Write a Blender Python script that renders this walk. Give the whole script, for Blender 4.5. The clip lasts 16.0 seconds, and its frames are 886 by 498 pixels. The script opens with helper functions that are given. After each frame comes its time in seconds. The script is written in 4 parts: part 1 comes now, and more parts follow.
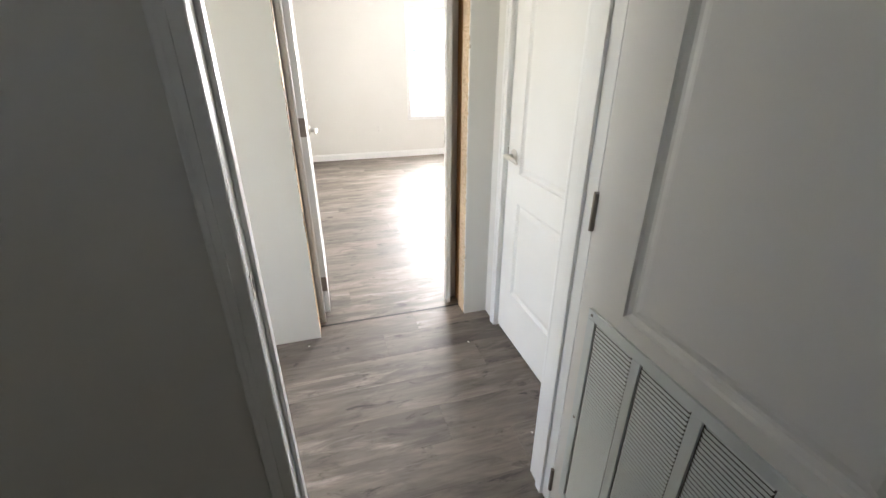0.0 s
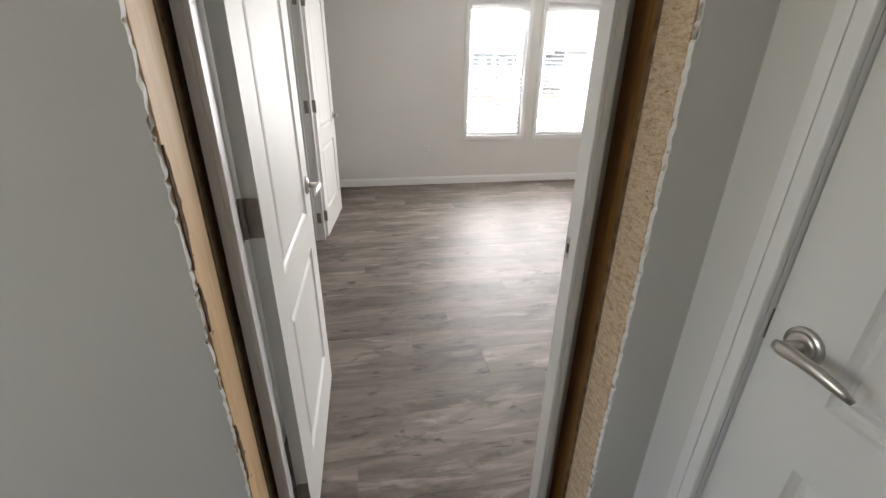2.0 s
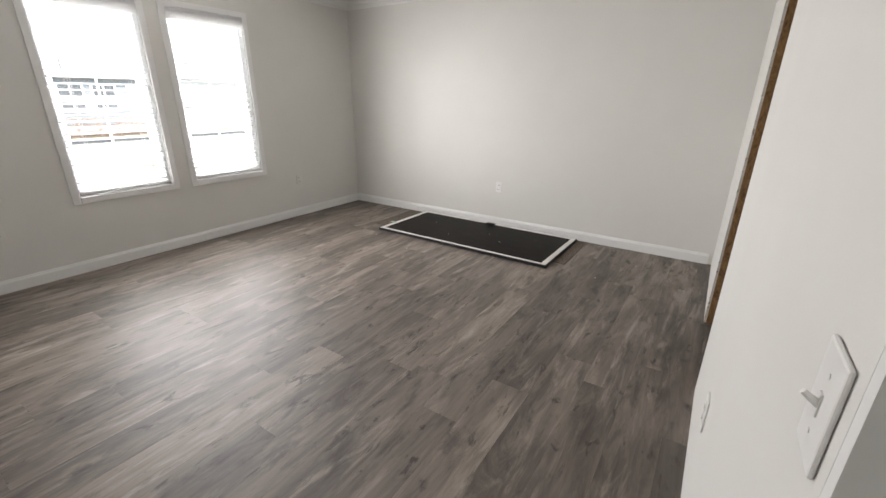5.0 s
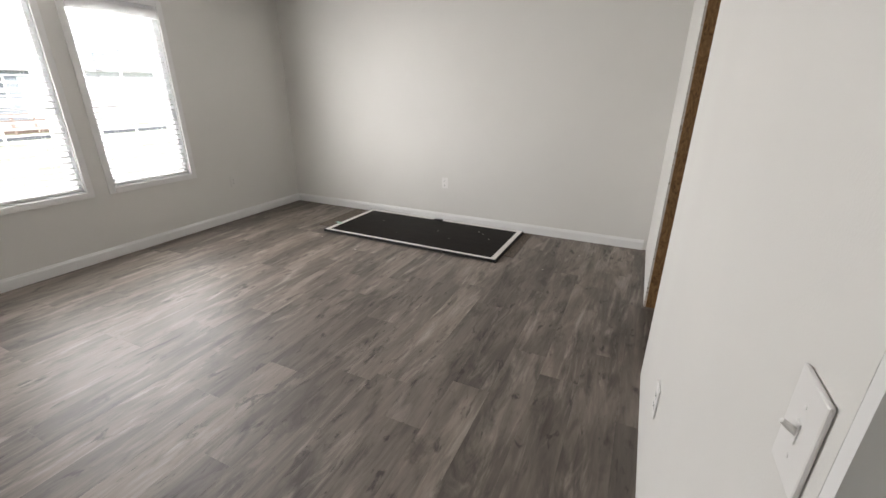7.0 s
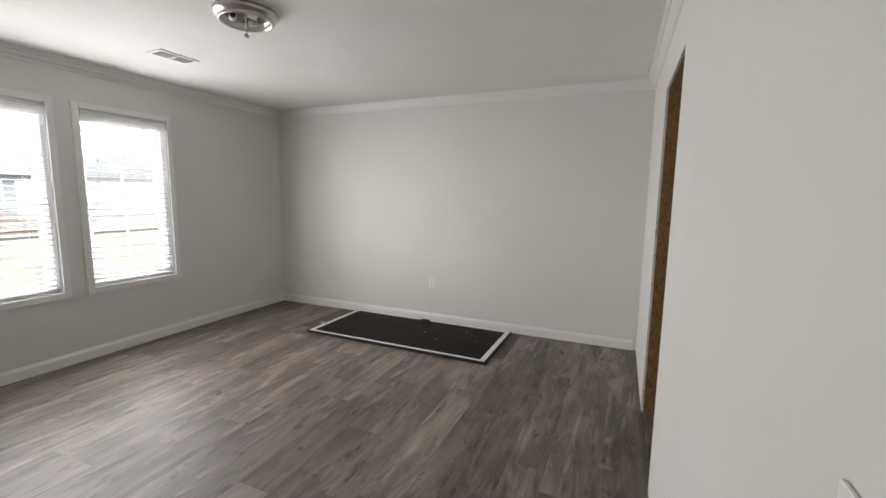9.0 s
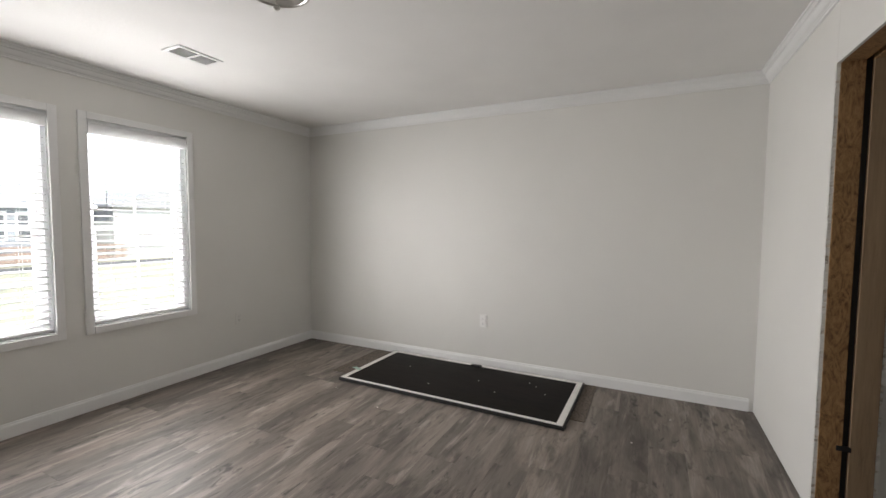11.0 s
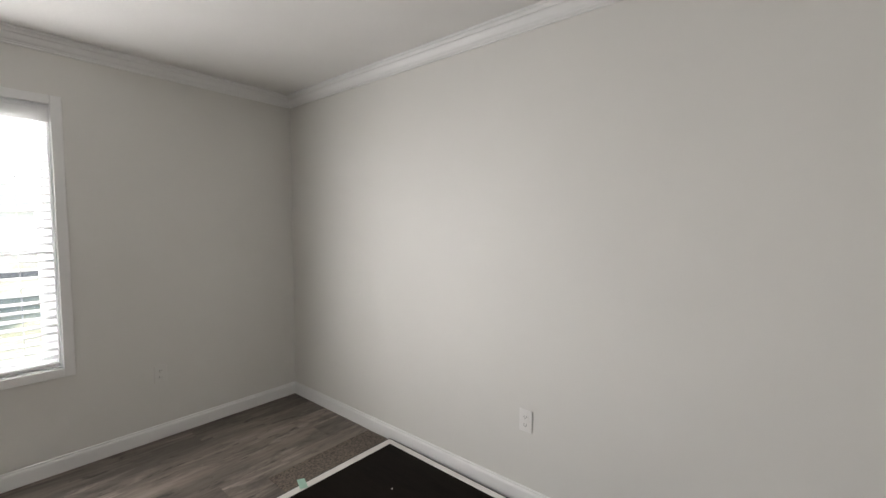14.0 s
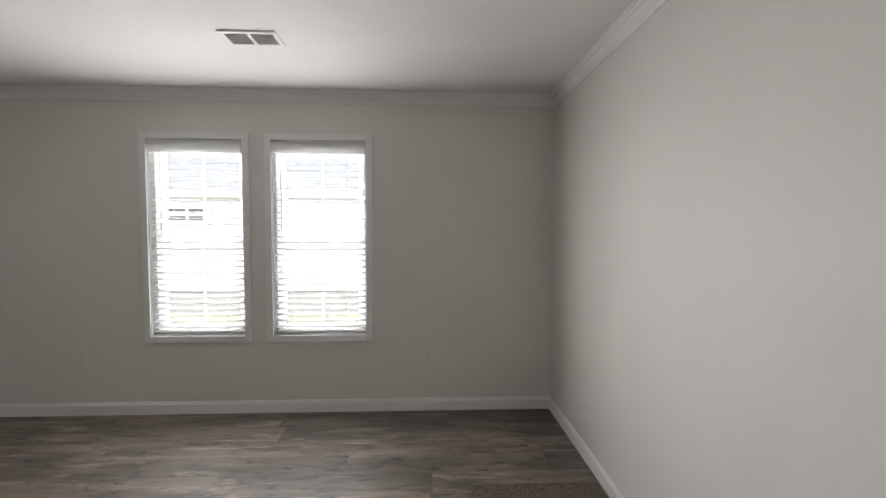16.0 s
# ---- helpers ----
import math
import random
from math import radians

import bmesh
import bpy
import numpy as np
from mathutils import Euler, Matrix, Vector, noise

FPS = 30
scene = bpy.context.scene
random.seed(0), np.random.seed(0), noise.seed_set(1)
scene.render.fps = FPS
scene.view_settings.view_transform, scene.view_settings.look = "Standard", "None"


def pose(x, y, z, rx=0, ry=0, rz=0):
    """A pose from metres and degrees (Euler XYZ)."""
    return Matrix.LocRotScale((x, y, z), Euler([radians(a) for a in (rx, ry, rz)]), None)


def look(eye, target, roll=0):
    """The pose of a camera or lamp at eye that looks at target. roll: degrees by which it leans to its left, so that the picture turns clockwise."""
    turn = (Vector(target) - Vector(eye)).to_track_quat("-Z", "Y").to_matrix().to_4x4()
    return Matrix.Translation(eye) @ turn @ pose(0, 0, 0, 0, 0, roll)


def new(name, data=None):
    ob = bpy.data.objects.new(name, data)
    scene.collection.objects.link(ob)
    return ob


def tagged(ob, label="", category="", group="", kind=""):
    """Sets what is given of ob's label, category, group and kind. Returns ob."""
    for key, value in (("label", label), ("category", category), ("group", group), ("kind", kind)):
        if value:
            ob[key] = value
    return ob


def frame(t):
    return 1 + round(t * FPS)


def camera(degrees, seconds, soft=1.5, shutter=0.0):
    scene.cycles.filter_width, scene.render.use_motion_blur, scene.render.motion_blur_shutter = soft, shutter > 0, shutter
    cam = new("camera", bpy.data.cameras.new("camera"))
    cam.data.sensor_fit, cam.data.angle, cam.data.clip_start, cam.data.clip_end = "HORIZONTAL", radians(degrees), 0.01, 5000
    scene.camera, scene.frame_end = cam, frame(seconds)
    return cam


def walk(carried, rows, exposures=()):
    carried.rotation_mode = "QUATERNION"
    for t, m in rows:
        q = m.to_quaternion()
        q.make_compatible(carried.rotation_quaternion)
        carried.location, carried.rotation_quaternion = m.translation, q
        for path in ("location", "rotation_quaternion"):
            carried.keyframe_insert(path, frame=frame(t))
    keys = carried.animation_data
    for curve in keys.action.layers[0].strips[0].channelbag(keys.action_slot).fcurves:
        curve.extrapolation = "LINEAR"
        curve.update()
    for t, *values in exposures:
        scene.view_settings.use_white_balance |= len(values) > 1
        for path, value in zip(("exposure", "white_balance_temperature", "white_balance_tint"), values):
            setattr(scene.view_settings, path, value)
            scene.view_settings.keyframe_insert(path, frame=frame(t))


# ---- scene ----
cam = camera(93.7, 16.0)
PATH = [
    (0, (-0.871, -1.627, 1.424), (-0.356, 0.115, 0.587), -0.1),
    (0.5, (-0.781, -1.308, 1.435), (-0.339, 0.457, 0.604), 0.1),
    (1, (-0.79, -0.939, 1.412), (-0.406, 0.841, 0.587), 0.0),
    (1.5, (-0.736, -0.597, 1.41), (-0.386, 1.194, 0.591), 0.4),
    (2, (-0.684, -0.284, 1.421), (-0.352, 1.512, 0.606), 0.8),
    (2.5, (-0.693, 0.049, 1.402), (-0.367, 1.851, 0.598), 0.1),
    (3, (-0.64, 0.325, 1.4), (-0.275, 2.124, 0.607), -0.1),
    (3.5, (-0.568, 0.539, 1.422), (-0.102, 2.316, 0.631), 0.1),
    (4, (-0.594, 0.729, 1.41), (0.205, 2.399, 0.652), 0.1),
    (4.5, (-0.565, 0.766, 1.392), (0.714, 2.127, 0.677), 0.5),
    (5, (-0.571, 0.747, 1.376), (1.003, 1.772, 0.689), 0.6),
    (5.2, (-0.565, 0.745, 1.372), (1.063, 1.684, 0.689), 0.5),
    (7.3, (-0.55, 0.821, 1.426), (1.141, 1.579, 0.672), 0.5),
    (7.5, (-0.551, 0.831, 1.426), (1.132, 1.572, 0.638), 0.6),
    (8, (-0.567, 0.838, 1.437), (1.139, 1.574, 0.697), 0.7),
    (8.5, (-0.556, 0.83, 1.42), (1.228, 1.598, 0.944), 0.7),
    (9, (-0.56, 0.828, 1.428), (1.264, 1.605, 1.168), 0.8),
    (9.5, (-0.541, 0.871, 1.401), (1.295, 1.648, 1.233), 0.8),
    (10, (-0.407, 1.018, 1.385), (1.424, 1.811, 1.242), 0.8),
    (10.2, (-0.35, 1.063, 1.376), (1.472, 1.876, 1.242), 0.7),
    (12.3, (0.653, 1.742, 1.346), (2.373, 2.755, 1.22), 0.3),
    (12.5, (0.797, 1.748, 1.368), (2.5, 2.789, 1.238), 0.2),
    (13, (1.136, 1.717, 1.399), (2.798, 2.821, 1.269), 0.0),
    (13.5, (1.452, 1.723, 1.403), (3.06, 2.904, 1.269), 0.1),
    (14, (1.763, 1.746, 1.438), (3.295, 3.025, 1.311), 0.2),
    (14.5, (2.005, 1.653, 1.488), (3.383, 3.096, 1.353), 0.5),
    (15, (2.24, 1.657, 1.463), (3.331, 3.327, 1.322), 0.3),
    (15.5, (2.494, 1.717, 1.417), (3.125, 3.612, 1.314), -0.2),
    (16, (2.607, 1.704, 1.421), (2.694, 3.7, 1.323), 0.2),
]
walk(cam, [(t, look(eye, target, roll)) for t, eye, target, roll in PATH],
     [(0.0, 3.85), (0.5, 3.3), (1.0, 2.65), (1.5, 2.45), (2.5, 2.45), (3.0, 2.25), (4.4, 2.15), (5.0, 2.0), (8.0, 1.85), (9.5, 1.52), (10.0, 1.58), (13.0, 1.65), (14.5, 1.66), (15.5, 1.47), (16.0, 1.25)])

# ---- world, sun, exposure ----
WIN_W, REAR_W = 6.2, 14.0
world = bpy.data.worlds.new("sky")
scene.world = world
world.use_nodes = True
wn = world.node_tree.nodes
sky = wn.new("ShaderNodeTexSky")
sky.sky_type = 'NISHITA'
sky.sun_disc = False
sky.sun_elevation = radians(48)
sky.sun_rotation = radians(200)
sky.air_density, sky.dust_density = 1.0, 2.0
wn["Background"].inputs["Strength"].default_value = 0.15
world.node_tree.links.new(sky.outputs[0], wn["Background"].inputs["Color"])

sun_data = bpy.data.lights.new("sun", 'SUN')
sun_data.energy, sun_data.angle, sun_data.color = 2.9, radians(0.6), (1.0, 0.95, 0.88)
sun = new("sun", sun_data)
sun.matrix_world = look((0, 0, 0), (0.26, 0.62, -0.74))

# lamp added to light the hall, in a made-up opening at its unseen end
hall_data = bpy.data.lights.new("hall_fill_light", 'AREA')
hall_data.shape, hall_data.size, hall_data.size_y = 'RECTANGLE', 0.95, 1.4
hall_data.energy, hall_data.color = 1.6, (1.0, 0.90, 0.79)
hall_light = new("hall_fill_light", hall_data)
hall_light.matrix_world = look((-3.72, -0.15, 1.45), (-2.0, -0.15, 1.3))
# fill lamp in a made-up high opening of the start room, behind the camera
start_data = bpy.data.lights.new("start_fill_light", 'AREA')
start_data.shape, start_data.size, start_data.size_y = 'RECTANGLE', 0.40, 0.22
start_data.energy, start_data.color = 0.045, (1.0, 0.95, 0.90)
start_light = new("start_fill_light", start_data)
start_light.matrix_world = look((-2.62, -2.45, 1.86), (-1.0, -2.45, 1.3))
# daylight entering by the two bedroom windows, in front of and behind the blinds
for wx in (0.896, 1.808):
    for wy, watts, wide, sx, sz in ((4.897, WIN_W, 172, 0.66, 1.34), (5.036, REAR_W, 180, 0.69, 1.50)):
        wd = bpy.data.lights.new("window_light", 'AREA')
        wd.shape, wd.size, wd.size_y, wd.spread = 'RECTANGLE', sx, sz, radians(wide)
        wd.energy, wd.color = watts, (1.0, 0.97, 0.965)
        wl = new("window_light", wd)
        wl.matrix_world = look((wx, wy, 1.31), (wx, wy - 2.0, 1.31))


# ---- materials ----
def nodes_of(name):
    m = bpy.data.materials.new(name)
    m.use_nodes = True
    nt = m.node_tree
    return m, nt, nt.nodes["Principled BSDF"]


def plain(name, color, rough=0.5, metal=0.0, vary=0.06, scale=6.0, bump=0.0, bump_scale=200.0, spec=0.5):
    """Colour with a broad and a fine variation and a fine relief."""
    m, nt, b = nodes_of(name)
    b.inputs["Roughness"].default_value = rough
    b.inputs["Metallic"].default_value = metal
    b.inputs["Specular IOR Level"].default_value = spec
    tc = nt.nodes.new("ShaderNodeTexCoord")
    n1 = nt.nodes.new("ShaderNodeTexNoise")
    n1.inputs["Scale"].default_value, n1.inputs["Detail"].default_value = scale, 5
    nt.links.new(tc.outputs["Object"], n1.inputs["Vector"])
    ramp = nt.nodes.new("ShaderNodeMapRange")
    ramp.inputs[1].default_value, ramp.inputs[2].default_value = 0.3, 0.7
    ramp.inputs[3].default_value, ramp.inputs[4].default_value = 1 - vary, 1 + vary
    nt.links.new(n1.outputs["Fac"], ramp.inputs[0])
    mix = nt.nodes.new("ShaderNodeVectorMath")
    mix.operation = 'SCALE'
    mix.inputs[0].default_value = color
    nt.links.new(ramp.outputs[0], mix.inputs["Scale"])
    nt.links.new(mix.outputs[0], b.inputs["Base Color"])
    rr = nt.nodes.new("ShaderNodeMapRange")
    rr.inputs[1].default_value, rr.inputs[2].default_value = 0.3, 0.7
    rr.inputs[3].default_value, rr.inputs[4].default_value = max(0.02, rough - 0.03), min(1, rough + 0.03)
    n3 = nt.nodes.new("ShaderNodeTexNoise")
    n3.inputs["Scale"].default_value, n3.inputs["Detail"].default_value = scale * 2.3, 3
    nt.links.new(tc.outputs["Object"], n3.inputs["Vector"])
    nt.links.new(n3.outputs["Fac"], rr.inputs[0])
    nt.links.new(rr.outputs[0], b.inputs["Roughness"])
    if bump:
        n2 = nt.nodes.new("ShaderNodeTexNoise")
        n2.inputs["Scale"].default_value, n2.inputs["Detail"].default_value = bump_scale, 3
        nt.links.new(tc.outputs["Object"], n2.inputs["Vector"])
        bp = nt.nodes.new("ShaderNodeBump")
        bp.inputs["Strength"].default_value, bp.inputs["Distance"].default_value = bump, 0.002
        nt.links.new(n2.outputs["Fac"], bp.inputs["Height"])
        nt.links.new(bp.outputs[0], b.inputs["Normal"])
    return m


def grained(name, dark, light, along=(1.2, 16, 16), rough=0.6, fine=4.0, bump=0.15, spec=0.5, cuts=(0.33, 0.66), swirl=0.6, blend=0.46):
    """Wood: grain drawn out along one axis, broad tone changes, darker cathedral streaks."""
    m, nt, b = nodes_of(name)
    L = nt.links.new
    b.inputs["Specular IOR Level"].default_value = spec
    tc = nt.nodes.new("ShaderNodeTexCoord")
    src = tc.outputs["Object"]
    mp = nt.nodes.new("ShaderNodeMapping")
    mp.inputs["Scale"].default_value = along
    L(src, mp.inputs["Vector"])
    n1 = nt.nodes.new("ShaderNodeTexNoise")
    n1.inputs["Scale"].default_value, n1.inputs["Detail"].default_value = 1.0, 6
    n1.inputs["Roughness"].default_value, n1.inputs["Distortion"].default_value = 0.62, swirl
    L(mp.outputs[0], n1.inputs["Vector"])
    n2 = nt.nodes.new("ShaderNodeTexNoise")
    n2.inputs["Scale"].default_value, n2.inputs["Detail"].default_value = fine, 8
    n2.inputs["Roughness"].default_value = 0.76
    L(mp.outputs[0], n2.inputs["Vector"])
    mx = nt.nodes.new("ShaderNodeMix")
    mx.inputs["Factor"].default_value = blend
    L(n1.outputs["Fac"], mx.inputs["A"])
    L(n2.outputs["Fac"], mx.inputs["B"])
    ramp = nt.nodes.new("ShaderNodeValToRGB")
    ramp.color_ramp.elements[0].position, ramp.color_ramp.elements[1].position = cuts
    ramp.color_ramp.elements[0].color, ramp.color_ramp.elements[1].color = (*dark, 1), (*light, 1)
    mid = ramp.color_ramp.elements.new(0.47)
    mid.color = (*[d * 0.45 + l * 0.55 for d, l in zip(dark, light)], 1)
    L(mx.outputs["Result"], ramp.inputs["Fac"])
    col = ramp.outputs["Color"]
    L(col, b.inputs["Base Color"])
    rr = nt.nodes.new("ShaderNodeMapRange")
    rr.inputs[3].default_value, rr.inputs[4].default_value = rough + 0.07, rough - 0.07
    L(n2.outputs["Fac"], rr.inputs[0])
    L(rr.outputs[0], b.inputs["Roughness"])
    bp = nt.nodes.new("ShaderNodeBump")
    bp.inputs["Strength"].default_value, bp.inputs["Distance"].default_value = bump, 0.001
    L(mx.outputs["Result"], bp.inputs["Height"])
    L(bp.outputs[0], b.inputs["Normal"])
    return m


def plank_vinyl(name):
    """Printed vinyl plank: broad tone drifts, blurred dark smudges, pale limed streaks, fine grain and small knots, its own on each plank."""
    m, nt, b = nodes_of(name)
    L = nt.links.new
    tc = nt.nodes.new("ShaderNodeTexCoord")
    info = nt.nodes.new("ShaderNodeObjectInfo")
    shift = nt.nodes.new("ShaderNodeVectorMath")
    shift.operation = 'MULTIPLY_ADD'
    shift.inputs[1].default_value = (37.0, 91.0, 53.0)
    L(info.outputs["Random"], shift.inputs[0])
    L(tc.outputs["Object"], shift.inputs[2])

    def noise(scale, detail, rough=0.55, swirl=0.0):
        mp = nt.nodes.new("ShaderNodeMapping")
        mp.inputs["Scale"].default_value = (*scale, 1.0)
        L(shift.outputs[0], mp.inputs["Vector"])
        n = nt.nodes.new("ShaderNodeTexNoise")
        n.inputs["Scale"].default_value, n.inputs["Detail"].default_value = 1.0, detail
        n.inputs["Roughness"].default_value, n.inputs["Distortion"].default_value = rough, swirl
        L(mp.outputs[0], n.inputs["Vector"])
        return n.outputs["Fac"]

    def span(src, a, b2, c, d):
        r = nt.nodes.new("ShaderNodeMapRange")
        r.interpolation_type = 'SMOOTHSTEP'
        r.inputs[1].default_value, r.inputs[2].default_value = a, b2
        r.inputs[3].default_value, r.inputs[4].default_value = c, d
        L(src, r.inputs[0])
        return r.outputs[0]

    def blend(fac, a, colour):
        x = nt.nodes.new("ShaderNodeMix")
        x.data_type = 'RGBA'
        L(fac, x.inputs["Factor"])
        if isinstance(a, tuple):
            x.inputs["A"].default_value = (*a, 1)
        else:
            L(a, x.inputs["A"])
        x.inputs["B"].default_value = (*colour, 1)
        return x.outputs["Result"]

    def times(a, fac):
        x = nt.nodes.new("ShaderNodeVectorMath")
        x.operation = 'SCALE'
        L(a, x.inputs[0])
        L(fac, x.inputs["Scale"])
        return x.outputs[0]

    grain = noise((4.0, 42.0), 6, 0.68, 0.8)
    col = blend(span(noise((1.1, 5.0), 4, 0.6, 0.7), 0.38, 0.64, 0, 1), FLOOR_MID, FLOOR_WARM)
    col = blend(span(noise((1.6, 10.5), 5, 0.64, 0.8), 0.52, 0.70, 0, 0.75), col, FLOOR_PALE)
    col = blend(span(noise((2.8, 9.5), 5, 0.66, 0.6), 0.50, 0.70, 0, 0.75), col, FLOOR_DARK)
    col = blend(span(noise((6.0, 17.0), 5, 0.62, 0.6), 0.58, 0.70, 0, 0.8), col, FLOOR_KNOT)
    col = times(col, span(grain, 0.3, 0.7, 0.86, 1.14))
    col = times(col, span(info.outputs["Random"], 0, 1, 0.80, 1.20))
    L(col, b.inputs["Base Color"])
    L(span(grain, 0.3, 0.7, FLOOR_ROUGH + 0.05, FLOOR_ROUGH - 0.04), b.inputs["Roughness"])
    b.inputs["Specular IOR Level"].default_value = 0.53
    bp = nt.nodes.new("ShaderNodeBump")
    bp.inputs["Strength"].default_value, bp.inputs["Distance"].default_value = 0.12, 0.001
    L(grain, bp.inputs["Height"])
    L(bp.outputs[0], b.inputs["Normal"])
    return m


FLOOR_MID, FLOOR_WARM, FLOOR_PALE = (0.126, 0.105, 0.089), (0.222, 0.187, 0.158), (0.365, 0.317, 0.274)
FLOOR_DARK, FLOOR_KNOT, FLOOR_ROUGH = (0.062, 0.050, 0.042), (0.034, 0.027, 0.022), 0.52


def glass_of(name, tint=(1, 1, 1)):
    m, nt, b = nodes_of(name)
    nt.nodes.remove(b)
    t = nt.nodes.new("ShaderNodeBsdfTransparent")
    t.inputs[0].default_value = (*tint, 1)
    g = nt.nodes.new("ShaderNodeBsdfGlossy")
    g.inputs["Roughness"].default_value = 0.02
    f = nt.nodes.new("ShaderNodeFresnel")
    f.inputs[0].default_value = 1.45
    x = nt.nodes.new("ShaderNodeMixShader")
    nt.links.new(f.outputs[0], x.inputs[0])
    nt.links.new(t.outputs[0], x.inputs[1])
    nt.links.new(g.outputs[0], x.inputs[2])
    nt.links.new(x.outputs[0], nt.nodes["Material Output"].inputs[0])
    return m


M_WALL = plain("wall_paint", (0.715, 0.705, 0.672), 0.6, vary=0.02, scale=1.5, bump=0.12, bump_scale=260)
M_CEIL = plain("ceiling_paint", (0.82, 0.81, 0.79), 0.8, vary=0.025, scale=2, bump=0.45, bump_scale=55)
M_TRIM = plain("white_trim", (0.80, 0.80, 0.79), 0.35, vary=0.015, scale=4)
M_DOOR = plain("white_door_paint", (0.78, 0.775, 0.755), 0.5, vary=0.02, scale=3, bump=0.10, bump_scale=150, spec=0.3)
M_VINYL = plain("white_vinyl", (0.85, 0.86, 0.87), 0.3, vary=0.01, scale=4)
M_BLIND = plain("blind_slat", (0.82, 0.82, 0.82), 0.45, vary=0.015, scale=5)
for mt, share in ((M_VINYL, 0.62), (M_BLIND, 0.30)):
    nt = mt.node_tree
    tr = nt.nodes.new("ShaderNodeBsdfTranslucent")
    tr.inputs[0].default_value = (0.85, 0.85, 0.85, 1)
    mxs = nt.nodes.new("ShaderNodeMixShader")
    mxs.inputs[0].default_value = share
    nt.links.new(nt.nodes["Principled BSDF"].outputs[0], mxs.inputs[1])
    nt.links.new(tr.outputs[0], mxs.inputs[2])
    nt.links.new(mxs.outputs[0], nt.nodes["Material Output"].inputs[0])
M_PLATE = plain("white_plastic", (0.80, 0.79, 0.77), 0.35, vary=0.008, scale=3)
M_PLATE_GREY = plain("greige_plastic", (0.72, 0.71, 0.68), 0.4, vary=0.008, scale=3)
# dark colour for saw nicks and for the shade inside slots and holes
M_SLOT = plain("dark_nick_slot_shade", (0.05, 0.045, 0.04), 0.7, vary=0.1, scale=30)
M_NICKEL = plain("satin_nickel", (0.60, 0.58, 0.55), 0.32, 1.0, vary=0.03, scale=6)
M_GALV = plain("dull_galvanised", (0.30, 0.29, 0.27), 0.45, 0.8, vary=0.1, scale=25)
M_BRONZE = plain("dull_hinge_metal", (0.30, 0.26, 0.23), 0.42, 1.0, vary=0.08, scale=40)
M_FLOOR = plank_vinyl("vinyl_plank")
M_SUB = plain("subfloor_seam", (0.07, 0.06, 0.052), 0.8, vary=0.2, scale=10)
M_FIBRE = grained("fibrous_board", (0.085, 0.045, 0.018), (0.46, 0.33, 0.19), (70, 70, 22), 0.9, 2.5, bump=0.8, cuts=(0.40, 0.64))
M_STUD = grained("brown_stud", (0.09, 0.035, 0.009), (0.36, 0.175, 0.048), (20, 20, 1.5), 0.5, 4.5)
M_AGED = grained("aged_stud", (0.15, 0.095, 0.052), (0.36, 0.25, 0.15), (18, 18, 1.3), 0.75, 4.0)
M_PINE = grained("pale_pine", (0.50, 0.31, 0.15), (0.78, 0.57, 0.34), (16, 16, 1.1), 0.6, 4.0, swirl=1.4)
M_OSB = grained("pale_osb", (0.30, 0.19, 0.10), (0.68, 0.54, 0.38), (45, 45, 130), 0.8, 2.5, bump=0.5, cuts=(0.38, 0.6))
M_OSB_DARK = grained("weathered_osb", (0.075, 0.034, 0.012), (0.40, 0.225, 0.095), (20, 20, 9), 0.75, 3.2, bump=0.5, cuts=(0.36, 0.62), swirl=3.5, blend=0.4)
M_GYPSUM = plain("cut_gypsum", (0.52, 0.47, 0.41), 0.95, vary=0.45, scale=60, bump=0.6, bump_scale=300)
M_FOAM = plain("sill_foam", (0.16, 0.10, 0.055), 0.95, vary=0.5, scale=35, bump=0.6, bump_scale=160)
M_GRILLE = plain("grille_enamel", (0.70, 0.74, 0.74), 0.4, vary=0.02, scale=10)
M_VENT = plain("grey_duct", (0.66, 0.67, 0.69), 0.6, vary=0.1, scale=20)
M_BLACK = plain("black_rubber_gap_shade", (0.012, 0.012, 0.012), 0.55, vary=0.15, scale=30)
M_TINT = grained("dark_tinted_panel", (0.004, 0.0034, 0.003), (0.012, 0.009, 0.007), (9, 1.6, 1), 0.34, 3.0, bump=0.02, spec=0.03)
M_FRAME = plain("white_aluminium_frame", (0.74, 0.72, 0.68), 0.4, vary=0.05, scale=15)
M_MAT = plain("speckled_mat", (0.13, 0.105, 0.085), 0.95, vary=0.55, scale=90, bump=0.8, bump_scale=220)
M_TAPE = plain("green_tape", (0.35, 0.55, 0.45), 0.5, vary=0.08, scale=30)
M_CHIP = plain("white_chip", (0.75, 0.72, 0.66), 0.9, vary=0.1, scale=60)
M_CORD = plain("cord_grey", (0.45, 0.45, 0.47), 0.6, vary=0.05, scale=40)
M_GLASS = glass_of("window_glass", (0.96, 0.98, 0.97))
M_GRASS = plain("dry_lawn", (0.36, 0.345, 0.245), 0.95, vary=0.3, scale=0.7, bump=0.8, bump_scale=25)
M_SIDING = plain("white_siding", (0.72, 0.72, 0.72), 0.55, vary=0.04, scale=2)
M_GREYSIDING = plain("pale_grey_siding", (0.46, 0.46, 0.455), 0.6, vary=0.06, scale=2)
M_BLUE = plain("slate_siding", (0.22, 0.235, 0.26), 0.6, vary=0.08, scale=2)
M_ROOF = plain("grey_shingles", (0.27, 0.27, 0.28), 0.9, vary=0.3, scale=9, bump=0.5, bump_scale=30)
M_DARKGLASS = plain("far_window_glass", (0.09, 0.095, 0.105), 0.35, vary=0.1, scale=2)
M_SKIRT = plain("skirting_panel", (0.30, 0.30, 0.30), 0.8, vary=0.1, scale=5)
